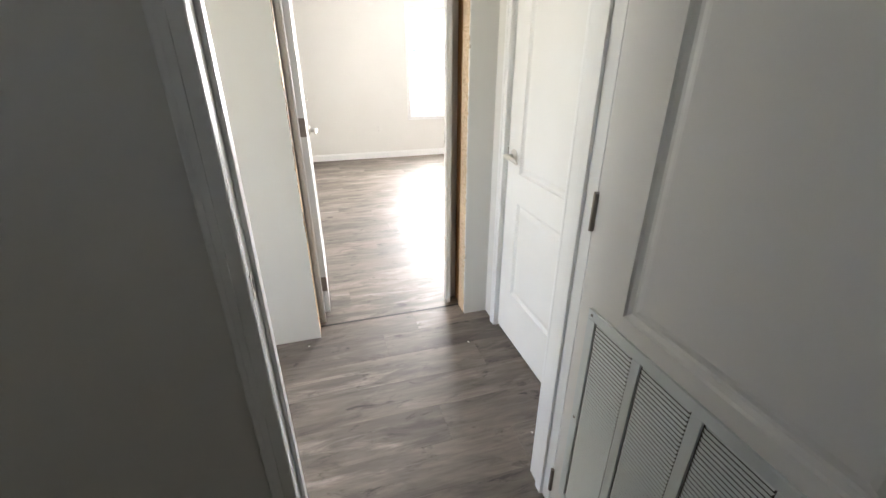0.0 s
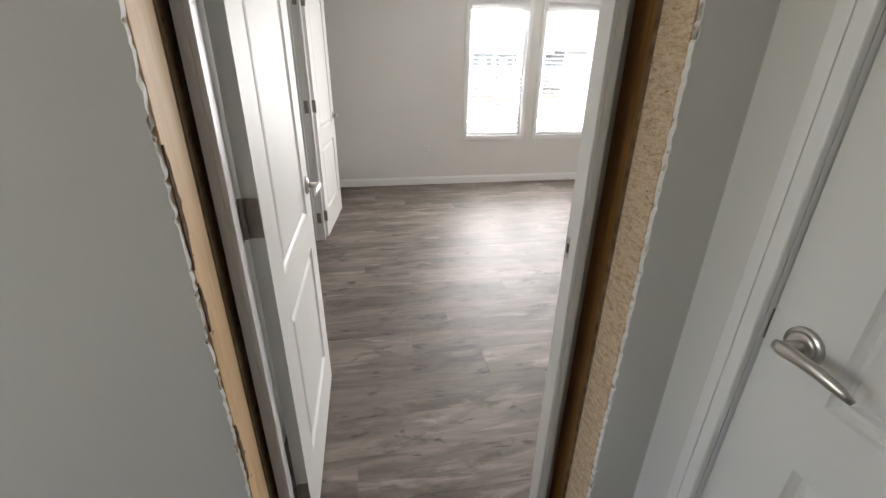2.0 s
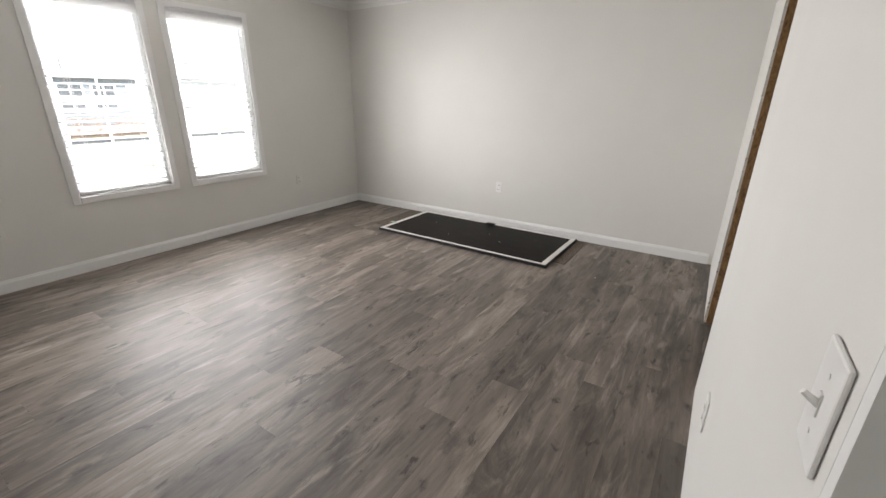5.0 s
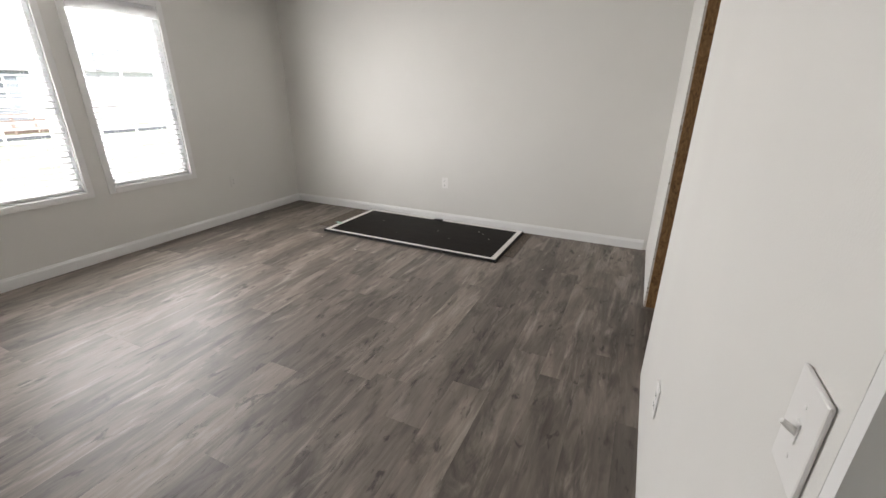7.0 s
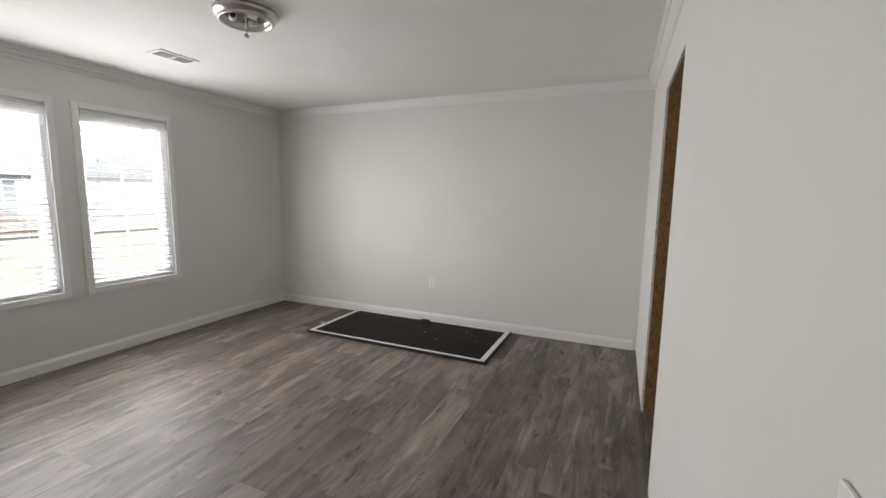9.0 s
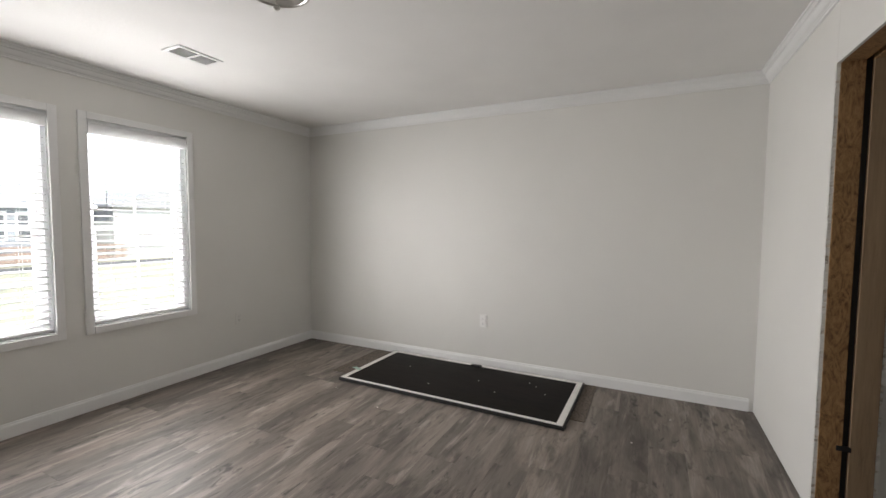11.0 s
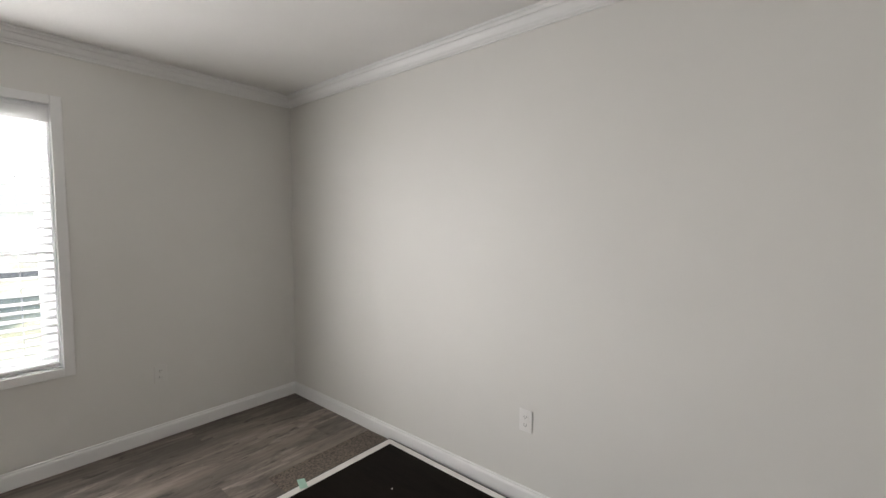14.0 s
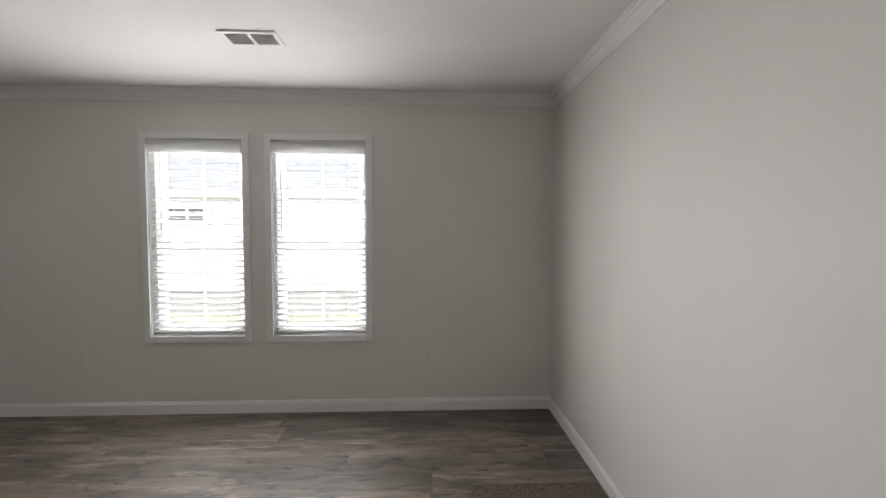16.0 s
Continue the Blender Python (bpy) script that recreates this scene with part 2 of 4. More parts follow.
M_DECK = grained("red_brown_deck_wood", (0.18, 0.12, 0.095), (0.30, 0.22, 0.18), (1, 8, 8), 0.8)
M_ASPHALT = plain("asphalt", (0.055, 0.055, 0.058), 0.9, vary=0.2, scale=3, bump=0.5, bump_scale=80)
M_CLOSET = plain("closet_wall_paint", (0.60, 0.585, 0.55), 0.7, vary=0.02, scale=1.5, bump=0.1)


# ---- mesh helpers ----
def box(bm, x0, y0, z0, x1, y1, z1, bevel=0.0):
    c = [(x, y, z) for x in (x0, x1) for y in (y0, y1) for z in (z0, z1)]
    v = [bm.verts.new(p) for p in c]
    fs = [bm.faces.new([v[i] for i in q]) for q in ((0, 1, 3, 2), (4, 6, 7, 5), (0, 4, 5, 1), (2, 3, 7, 6), (0, 2, 6, 4), (1, 5, 7, 3))]
    if bevel:
        es = list({e for f in fs for e in f.edges})
        bmesh.ops.bevel(bm, geom=es, offset=bevel, segments=2, affect='EDGES', profile=0.5)
    return bm


def mesh_of(name, bm, mat, smooth=False):
    bmesh.ops.recalc_face_normals(bm, faces=bm.faces)
    me = bpy.data.meshes.new(name)
    bm.to_mesh(me)
    bm.free()
    me.materials.append(mat)
    if smooth:
        for p in me.polygons:
            p.use_smooth = True
    return me


def part(name, bm, mat, parent, label="", smooth=False):
    ob = new(name, mesh_of(name, bm, mat, smooth))
    ob.parent = parent
    if label:
        tagged(ob, label)
    return ob


def thing(name, label, category, m=None, group="", kind=""):
    ob = new(name)
    ob.empty_display_size = 0.1
    if m is not None:
        ob.matrix_basis = m
    return tagged(ob, label, category, group, kind)


def solid(name, bm, mat, label, category, kind="structure", m=None, smooth=False):
    ob = new(name, mesh_of(name, bm, mat, smooth))
    if m is not None:
        ob.matrix_basis = m
    return tagged(ob, label, category, "", kind)


def boxed(*a, bevel=0.0):
    return box(bmesh.new(), *a, bevel=bevel)


def lathe(profile, seg=32, axis='z'):
    """A turned body from (radius, height) pairs."""
    bm = bmesh.new()
    rings = []
    for r, z in profile:
        ring = []
        for i in range(seg):
            a = 2 * math.pi * i / seg
            p = (r * math.cos(a), r * math.sin(a), z)
            if axis == 'y':
                p = (p[0], p[2], p[1])
            ring.append(bm.verts.new(p))
        rings.append(ring)
    for a, b in zip(rings, rings[1:]):
        for i in range(seg):
            bm.faces.new((a[i], a[(i + 1) % seg], b[(i + 1) % seg], b[i]))
    bm.faces.new(rings[0])
    bm.faces.new(rings[-1])
    return bm


def sweep(bm, pts, radii, seg=10, squash=1.0):
    """A tube through pts with a radius at each."""
    rings = []
    for i, p in enumerate(pts):
        d = (Vector(pts[min(i + 1, len(pts) - 1)]) - Vector(pts[max(i - 1, 0)])).normalized()
        up = Vector((0, 0, 1)) if abs(d.z) < 0.9 else Vector((0, 1, 0))
        s = d.cross(up).normalized()
        u = s.cross(d).normalized()
        rings.append([bm.verts.new(Vector(p) + (s * math.cos(a) * squash + u * math.sin(a)) * radii[i]) for a in (2 * math.pi * k / seg for k in range(seg))])
    for a, b in zip(rings, rings[1:]):
        for i in range(seg):
            bm.faces.new((a[i], a[(i + 1) % seg], b[(i + 1) % seg], b[i]))
    bm.faces.new(rings[0])
    bm.faces.new(rings[-1])
    return bm


def profile_run(bm, prof, a, b, inward):
    """A moulding of the profile (out, up) from a to b (x, y, z); inward is the unit vector into the room."""
    va = [bm.verts.new((a[0] + inward[0] * o, a[1] + inward[1] * o, a[2] + u)) for o, u in prof]
    vb = [bm.verts.new((b[0] + inward[0] * o, b[1] + inward[1] * o, b[2] + u)) for o, u in prof]
    n = len(prof)
    for i in range(n):
        bm.faces.new((va[i], va[(i + 1) % n], vb[(i + 1) % n], vb[i]))
    bm.faces.new(va)
    bm.faces.new(vb)
    return bm


def wall_along_x(bm, x0, x1, y0, y1, z0, z1, holes):
    """A wall between y0 and y1; holes are (xa, xb, za, zb)."""
    x = x0
    for xa, xb, za, zb in sorted(holes):
        box(bm, x, y0, z0, xa, y1, z1)
        if za > z0 + 0.001:
            box(bm, xa, y0, z0, xb, y1, za)
        if zb < z1 - 0.001:
            box(bm, xa, y0, zb, xb, y1, z1)
        x = xb
    box(bm, x, y0, z0, x1, y1, z1)
    return bm


def wall_along_y(bm, y0, y1, x0, x1, z0, z1, holes):
    y = y0
    for ya, yb, za, zb in sorted(holes):
        box(bm, x0, y, z0, x1, ya, z1)
        if za > z0 + 0.001:
            box(bm, x0, ya, z0, x1, yb, za)
        if zb < z1 - 0.001:
            box(bm, x0, ya, zb, x1, yb, z1)
        y = yb
    box(bm, x0, y, z0, x1, y1, z1)
    return bm


def ragged(bm, x0, x1, y0, y1, z0, z1, edge, rough=0.004, seed=1):
    """A drywall sheet whose side at x0 ('lo') or x1 ('hi') is cut roughly."""
    rng = random.Random(seed)
    n = int((z1 - z0) / 0.009)
    cols = []
    drift = 0.0
    for i in range(n + 1):
        z = z0 + (z1 - z0) * i / n
        drift = 0.8 * drift + rng.uniform(-0.5, 0.5) * rough
        j = drift + rng.uniform(-0.6, 0.6) * rough + (rng.uniform(0, 1.6 * rough) if rng.random() < 0.10 else 0)
        k = j + rng.uniform(-rough, rough) * 0.6
        if edge == 'hi':
            row = ((x0, y0), (x1 - abs(j), y0), (x1 - abs(k), y1), (x0, y1))
        else:
            row = ((x0 + abs(j), y0), (x1, y0), (x1, y1), (x0 + abs(k), y1))
        cols.append([bm.verts.new((px, py, z)) for px, py in row])
    for a, b in zip(cols, cols[1:]):
        for i in range(4):
            bm.faces.new((a[i], a[(i + 1) % 4], b[(i + 1) % 4], b[i]))
    bm.faces.new(cols[0])
    bm.faces.new(cols[-1])
    return bm


# ---- plan ----
XW, XE, YS, YN, H = -1.10, 3.60, 0.62, 4.90, 2.44
HALL_Y = 0.395                       # hall face of the marriage wall
D1 = (-0.985, -0.142)                # rough opening of the bedroom door
O2 = (1.57, 2.39)                    # raw opening at the other end of the wall
RO = 2.08
WIN = ((0.498, 1.294), (1.406, 2.210))
WZ = (0.553, 2.127)
CAS = 0.05                           # width of the window casing

# ---- floor, ceiling ----
floor = solid("floor", boxed(-3.8, -3.6, -0.12, XE + 0.1, YN + 0.1, -0.004), M_SUB, "grey-brown wood-look vinyl plank floor", "floor")
ceil_bm = boxed(-3.8, -3.6, H, XE + 0.12, YN + 0.12, H + 0.12)
ceiling = solid("ceiling", ceil_bm, M_CEIL, "white painted ceiling with light texture", "ceiling")
eave = solid("roof_slab", boxed(-4.2, -4.0, H + 0.13, XE + 0.5, YN + 0.45, H + 0.25), M_ROOF, "grey shingled roof edge of the house", "roof")
solid("threshold_seam", boxed(D1[0], 0.498, -0.003, D1[1], 0.510, 0.0012), M_BLACK, "dark narrow floor seam in the doorway", "threshold")
solid("threshold_seam", boxed(O2[0], 0.498, -0.003, O2[1], 0.510, 0.0012), M_BLACK, "dark narrow floor seam in the raw opening", "threshold")

# ---- walls ----
holes = [(a + CAS - 0.004, b - CAS + 0.004, WZ[0] + CAS - 0.004, WZ[1] - CAS + 0.004) for a, b in WIN]
solid("wall_north", wall_along_x(bmesh.new(), XW - 0.1, XE + 0.1, YN, YN + 0.13, 0, H, holes), M_WALL,
      "light greige painted wall with two windows", "wall")
solid("wall_east", boxed(XE, -3.6, 0, XE + 0.1, YN, H), M_WALL, "light greige painted bedroom wall", "wall")
CL = (2.395, 3.205)                  # closet opening
solid("wall_west", wall_along_y(bmesh.new(), YS, YN, XW - 0.12, XW, 0, H, [(CL[0], CL[1], 0, 2.05)]), M_WALL,
      "light greige wall with the closet doorway", "wall")

wall_s = thing("wall_south", "thick greige wall with raw-cut door openings", "wall", kind="structure")


def skin(name, y0, y1, xa, xb, gyp_side, seed, d1, rough):
    """Painted sheets of one face of the double wall, cut roughly round the two openings."""
    bm = bmesh.new()
    ragged(bm, xa, d1[0], y0, y1, 0, H, 'hi', rough, seed=seed)
    ragged(bm, d1[1], (d1[1] + O2[0]) / 2, y0, y1, 0, H, 'lo', rough, seed=seed + 1)
    ragged(bm, (d1[1] + O2[0]) / 2, O2[0], y0, y1, 0, H, 'hi', seed=seed + 2)
    ragged(bm, O2[1], xb, y0, y1, 0, H, 'lo', seed=seed + 3)
    for a, b in (d1, O2):
        box(bm, a - 0.004, y0 + 0.0003, RO, b + 0.004, y1 - 0.0003, H)
    ob = part(name, bm, M_WALL, wall_s)
    # bare gypsum core showing along the cuts
    bm = bmesh.new()
    g0, g1 = y0 + 0.003, y1
    for k, (x, s) in enumerate(((d1[0], 1), (d1[1], -1), (O2[0], 1), (O2[1], -1))[0 if rough > 0.002 else 2:]):
        ragged(bm, *sorted((x - 0.010 * s, x - 0.0015 * s)), g0, g1 + 0.0015 if gyp_side > 0 else g1, 0, RO, 'hi' if s > 0 else 'lo', 0.005, seed + 20 + k)
    part("cut_drywall_edge", bm, M_GYPSUM, wall_s, "ragged cut edge of bare drywall")
    return ob


skin("hall_drywall", HALL_Y, HALL_Y + 0.013, -3.8, XE, 1, 3, D1, 0.004)
skin("bedroom_drywall", YS - 0.013, YS, XW - 0.12, XE, -1, 11, (-0.9805, -0.1795), 0.0004)
# framing of the hall half and of the bedroom half, with a gap between
for y0, y1, mats in ((HALL_Y + 0.013, 0.498, (M_PINE, M_OSB, M_AGED, M_AGED)), (0.523, YS - 0.013, (M_FIBRE, M_STUD, M_STUD, M_OSB_DARK))):
    bed = y0 > 0.5
    inset = 0.012 if bed else 0.0
    sides = ((D1[0] - 0.04 - inset, D1[0] - inset), (D1[1] + inset, D1[1] + 0.04 + inset), (O2[0] - 0.04, O2[0] + 0.002), (O2[1] - 0.002, O2[1] + 0.04))
    for (a, b), mt in zip(sides, mats):
        bm = boxed(a, y0, 0, b, y1, RO, bevel=0.002)
        part("stud", bm, mt, wall_s, "raw sawn timber stud" if mt != M_OSB and mt != M_OSB_DARK else "raw strand board edge strip")
    for a, b in (D1, O2):
        part("header", boxed(a - 0.04 - inset, y0, RO, b + 0.04 + inset, y1, RO + 0.14), M_OSB_DARK if (a, b) == O2 else M_STUD, wall_s, "raw timber header")
    bm = bmesh.new()
    for a, b in ((-3.8, D1[0] - 0.06), (D1[1] + 0.06, O2[0] - 0.045), (O2[1] + 0.045, XE)):
        if bed:
            a = max(a, XW - 0.12)
        box(bm, a, y0 + 0.0005, 0, b, y1 - 0.0005, H)
    part("wall_core", bm, M_STUD, wall_s)
bm = bmesh.new()
for x in (D1[0] - 0.014, D1[1] + 0.006):
    box(bm, x, 0.500, 0, x + 0.008, 0.521, RO)
part("gap_strip", bm, M_FOAM, wall_s, "brown fibrous strip in the wall gap")
# black boards fill the wall gap and stand for the shade in it
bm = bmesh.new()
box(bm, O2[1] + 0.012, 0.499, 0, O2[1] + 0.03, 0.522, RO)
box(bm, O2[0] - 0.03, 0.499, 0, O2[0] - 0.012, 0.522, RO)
part("gap_shadow_board", bm, M_BLACK, wall_s, "black board for the shade between two wall frames")

part("clip", boxed(O2[1] - 0.006, 0.492, 0.335, O2[1] + 0.012, 0.545, 0.358, bevel=0.002), M_BLACK, wall_s, "small black clip bridging the wall gap")

rng = random.Random(9)
for k in range(14):
    z = rng.uniform(0.15, 1.9)
    x, sgn = ((D1[0], 1), (D1[1], -1))[k % 2]
    w = rng.uniform(0.005, 0.013)
    bm = boxed(-0.0006, 0, -0.0009, 0.0006, w, 0.0009)
    nick = part("saw_nick", bm, M_SLOT, wall_s, "dark saw nick in the raw edge")
    nick.matrix_basis = pose(x, rng.uniform(HALL_Y + 0.016, 0.44), z, rng.uniform(-25, 25), 0, 0)

# bark left on the corner of the pale stud, and torn chips of it
rng = random.Random(31)
for zc, tall, wide in ((1.20, 0.21, 0.017), (1.02, 0.10, 0.011), (0.66, 0.16, 0.012), (1.62, 0.12, 0.010)):
    bm = bmesh.new()
    n = 16
    rows = []
    for i in range(n + 1):
        f = i / n
        reach = 0.003 + wide * math.sin(math.pi * f) ** 0.7 * rng.uniform(0.55, 1.0)
        z = zc + tall * (f - 0.5)
        rows.append([bm.verts.new((D1[0] + h, HALL_Y + 0.0132 + r, z)) for r, h in ((0.0, -0.003), (0.0, 0.0012), (reach * 0.6, 0.0022 * rng.uniform(0.6, 1.2)), (reach, 0.0006), (reach, -0.003))])
    for p, q in zip(rows, rows[1:]):
        for k in range(4):
            bm.faces.new((p[k], p[k + 1], q[k + 1], q[k]))
    part("bark", bm, M_FOAM, wall_s, "strip of dark brown bark on the stud")

# hall, start room and the room behind the second opening
HS = (-0.82, -0.70)                  # wall between hall and start room
D0 = (-1.036, -0.25)
solid("wall_hall_south", wall_along_x(bmesh.new(), -3.8, 0.1, HS[0], HS[1], 0, H, [(D0[0] - 0.022, D0[1] + 0.022, 0, 2.06)]), M_WALL,
      "greige hall wall with a cased doorway", "wall")
D2 = (-0.555, 0.250)                 # opening of the hall side door
solid("wall_hall_east", wall_along_y(bmesh.new(), HS[1], HALL_Y, 0, 0.11, 0, H, [(D2[0], D2[1], 0, 2.05)]), M_WALL,
      "greige hall wall beside the bedroom doorway", "wall")
# unseen hall end; its opening is added to let light in
solid("wall_hall_west", wall_along_y(bmesh.new(), -0.82, HALL_Y, -3.8, -3.7, 0, H, [(-0.65, 0.35, 0.72, 2.18)]), M_WALL, "greige wall ending the hall with an added light opening", "wall")
# small high opening in this unseen wall is added for the fill lamp
solid("wall_start_west", wall_along_y(bmesh.new(), -3.6, HS[0], -2.7, -2.6, 0, H, [(-2.65, -2.25, 1.75, 1.97)]), M_WALL, "greige wall of a dim room with an added light opening", "wall")
solid("wall_start_east", boxed(0.0, -3.6, 0, 0.10, HS[0], H), M_WALL, "plain greige wall of a dark room", "wall")
solid("wall_start_south", boxed(-2.7, -3.7, 0, XE + 0.1, -3.6, H), M_WALL, "plain greige wall of a dark room", "wall")
solid("wall_bath_west", boxed(1.30, -1.6, 0, 1.40, HALL_Y, H), M_WALL, "plain greige wall behind the raw opening", "wall")
solid("wall_bath_east", boxed(2.405, -1.6, 0, 2.50, HALL_Y, H), M_WALL, "greige wall behind the raw opening", "wall")
solid("wall_bath_south", boxed(1.30, -1.7, 0, 2.50, -1.6, H), M_WALL, "plain greige wall behind the raw opening", "wall")
# closet
solid("wall_closet_back", boxed(-3.5, 0.62, 0, -3.4, 4.4, H), M_CLOSET, "dim closet back wall", "wall")
solid("wall_closet_side", boxed(-3.4, 4.3, 0, XW - 0.12, 4.4, H), M_CLOSET, "dim closet side wall", "wall")
solid("wall_closet_side", boxed(-3.4, 0.64, 0, XW - 0.12, 0.74, H), M_CLOSET, "dim closet side wall", "wall")

# ---- mouldings ----
BB = [(0, 0), (0.013, 0), (0.013, 0.070), (0.011, 0.078), (0.007, 0.083), (0.006, 0.092), (0.0, 0.095)]
CROWN = [(0, -0.084), (0.006, -0.084), (0.009, -0.081), (0.009, -0.073), (0.013, -0.071), (0.015, -0.066), (0.024, -0.058), (0.031, -0.046), (0.036, -0.034), (0.041, -0.029), (0.047, -0.029), (0.049, -0.022), (0.055, -0.014), (0.062, -0.012), (0.062, 0), (0, 0)]


def moulding(name, prof, runs, z, label, category):
    for a, b, inward in runs:
        bm = bmesh.new()
        profile_run(bm, prof, (*a, z), (*b, z), inward)
        solid(name, bm, M_TRIM, label, category)


moulding("baseboard", BB, (((XW, YN), (XE, YN), (0, -1)), ((XE, YS + 0.03), (XE, YN - 0.0135), (-1, 0)), ((XW, 3.27), (XW, YN - 0.0135), (1, 0)),
                           ((XW, YS + 0.01), (XW, CL[0] - 0.062), (1, 0))), 0.0005, "white moulded baseboard along the wall", "baseboard")
moulding("crown_moulding", CROWN, (((XW, YN), (XE, YN), (0, -1)), ((XE, YS), (XE, YN - 0.002), (-1, 0)), ((XW, YS), (XW, YN - 0.002), (1, 0)),
                                   ((XW, YS), (XE, YS), (0, 1))), H - 0.001, "white stepped crown moulding at the ceiling", "crown moulding")


def casing_bm(w, h, width=0.057, depth=0.016):
    """Door casing in the xz plane round an opening 0..w, 0..h, standing out towards -y."""
    bm = bmesh.new()
    for x0, x1 in ((-width, 0), (w, w + width)):
        box(bm, x0, -depth, 0, x1, 0, h + width, bevel=0.004)
        a, b = (x0 + 0.014, x0 + 0.030)
        box(bm, a, -depth - 0.003, 0, b, -depth + 0.002, h + width - 0.014, bevel=0.0012)
    box(bm, 0, -depth, h, w, 0, h + width, bevel=0.004)
    return bm


# ---- doors ----
def panel_bm(x0, x1, z0, z1, t):
    """A moulded door panel with a sunk frame and a raised field, on both faces."""
    bm = bmesh.new()
    steps = ((0.0, 0.0), (0.004, 0.006), (0.012, 0.012), (0.020, 0.012), (0.034, 0.005), (0.042, 0.003))
    for face, s in ((0.0, 1), (t, -1)):
        prev = None
        for i, d in steps:
            ring = [bm.verts.new((x, face + s * d, z)) for x, z in ((x0 + i, z0 + i), (x1 - i, z0 + i), (x1 - i, z1 - i), (x0 + i, z1 - i))]
            if prev:
                for k in range(4):
                    bm.faces.new((prev[k], prev[(k + 1) % 4], ring[(k + 1) % 4], ring[k]))
            prev = ring
        bm.faces.new(prev)
    return bm


def lever_bm(side, toward):
    """Lever handle on a face at y = 0; side is the way it stands out, toward the way the lever points."""
    bm = bmesh.new()
    for r0, r1, y0, y1 in ((0.033, 0.031, 0.0, 0.007), (0.026, 0.020, 0.007, 0.012), (0.012, 0.011, 0.012, 0.045)):
        prof = [(r0, y0 * side), (r0, y0 * side + 0.6 * (y1 - y0) * side), (r1, y1 * side)]
        b2 = lathe(prof, 20, 'y')
        tmp = bpy.data.meshes.new("tmp")
        b2.to_mesh(tmp)
        b2.free()
        bm.from_mesh(tmp)
        bpy.data.meshes.remove(tmp)
    y = 0.047 * side
    sweep(bm, [(-0.012 * toward, y, 0.002), (0.0, y, 0.002), (0.03 * toward, y, 0.003), (0.065 * toward, y * 0.97, 0.001), (0.095 * toward, y * 0.9, -0.006), (0.112 * toward, y * 0.84, -0.012)],
          [0.009, 0.0125, 0.0115, 0.0105, 0.009, 0.005], 12, 0.75)
    return bm


def door_leaf(name, w, h, m, label, panels, latch_z=1.0, handles=(1, -1), hinge_z=(0.205, 1.105, 1.83), t=0.035, lift=0.012, hinge_side=0):
    """A moulded door: hinge edge at the origin, leaf along +x, thickness along +y."""
    d = thing(name, label, "door", m, kind="structure")
    bm = bmesh.new()
    xs = (0.0, panels[0][0], panels[0][1], w)
    zs = sorted(panels, key=lambda p: p[2])
    box(bm, xs[0], 0, lift, xs[1], t, h)
    box(bm, xs[2], 0, lift, xs[3], t, h)
    z = lift
    for p in zs:
        box(bm, xs[1], 0, z, xs[2], t, p[2])
        z = p[3]
    box(bm, xs[1], 0, z, xs[2], t, h)
    leaf = part("leaf", bm, M_DOOR, d)
    for p in panels:
        part("panel", panel_bm(p[0], p[1], p[2], p[3], t), M_DOOR, d)
    for s in handles:
        hd = part("door_handle", lever_bm(-1 if s > 0 else 1, -1), M_NICKEL, d, "satin nickel lever handle", True)
        hd.location = (w - 0.065, 0.0 if s > 0 else t, latch_z)
    for z in hinge_z:
        hb = bmesh.new()
        yk = t + 0.004 if hinge_side else -0.004
        sweep(hb, [(-0.004, yk, z - 0.046), (-0.004, yk, z + 0.046)], [0.006, 0.006], 10)
        box(hb, -0.0022, 0.001, z - 0.046, -0.0002, t - 0.003, z + 0.046, bevel=0.0006)
        part("hinge", hb, M_BRONZE, d, "dull metal butt hinge")
    return d


# bedroom door, standing open at a right angle
door_1 = door_leaf("door_1", 0.760, 2.03, pose(-0.958, 0.636, 0, 0, 0, 90) @ pose(0, -0.037, 0), "open white two-panel bedroom door with nickel lever",
                   [(0.132, 0.632, 0.230, 0.758), (0.132, 0.632, 0.894, 1.90)], 0.99, hinge_side=1)
# closet door, folded back against the wall
door_2 = door_leaf("door_2", 0.79, 2.03, pose(-1.062, 3.245, 0, 0, 0, 84), "white two-panel closet door folded back open",
                   [(0.125, 0.665, 0.235, 0.765), (0.125, 0.665, 0.905, 1.90)], 0.96)
# closed door in the hall
door_3 = door_leaf("door_3", 0.762, 2.03, pose(0.012, -0.532, 0, 0, 0, 90) @ pose(0, -0.035, 0), "closed white two-panel hall door with nickel lever",
                   [(0.130, 0.635, 0.283, 0.785), (0.130, 0.635, 0.925, 1.90)], 1.0, handles=(-1,))
part("latch_plate", boxed(0.7615, 0.024, 0.970, 0.7665, 0.0375, 1.032, bevel=0.001), M_BRONZE, door_3, "dark latch plate at the door edge")
# open door of the start room with a return-air grille
door_4 = door_leaf("door_4", 0.762, 2.03, pose(-0.285, -0.872, 0, 0, 0, -90), "open white door with a slotted air grille",
                   [(0.142, 0.620, 0.915, 1.90)], 1.0, hinge_side=0, handles=(-1,))


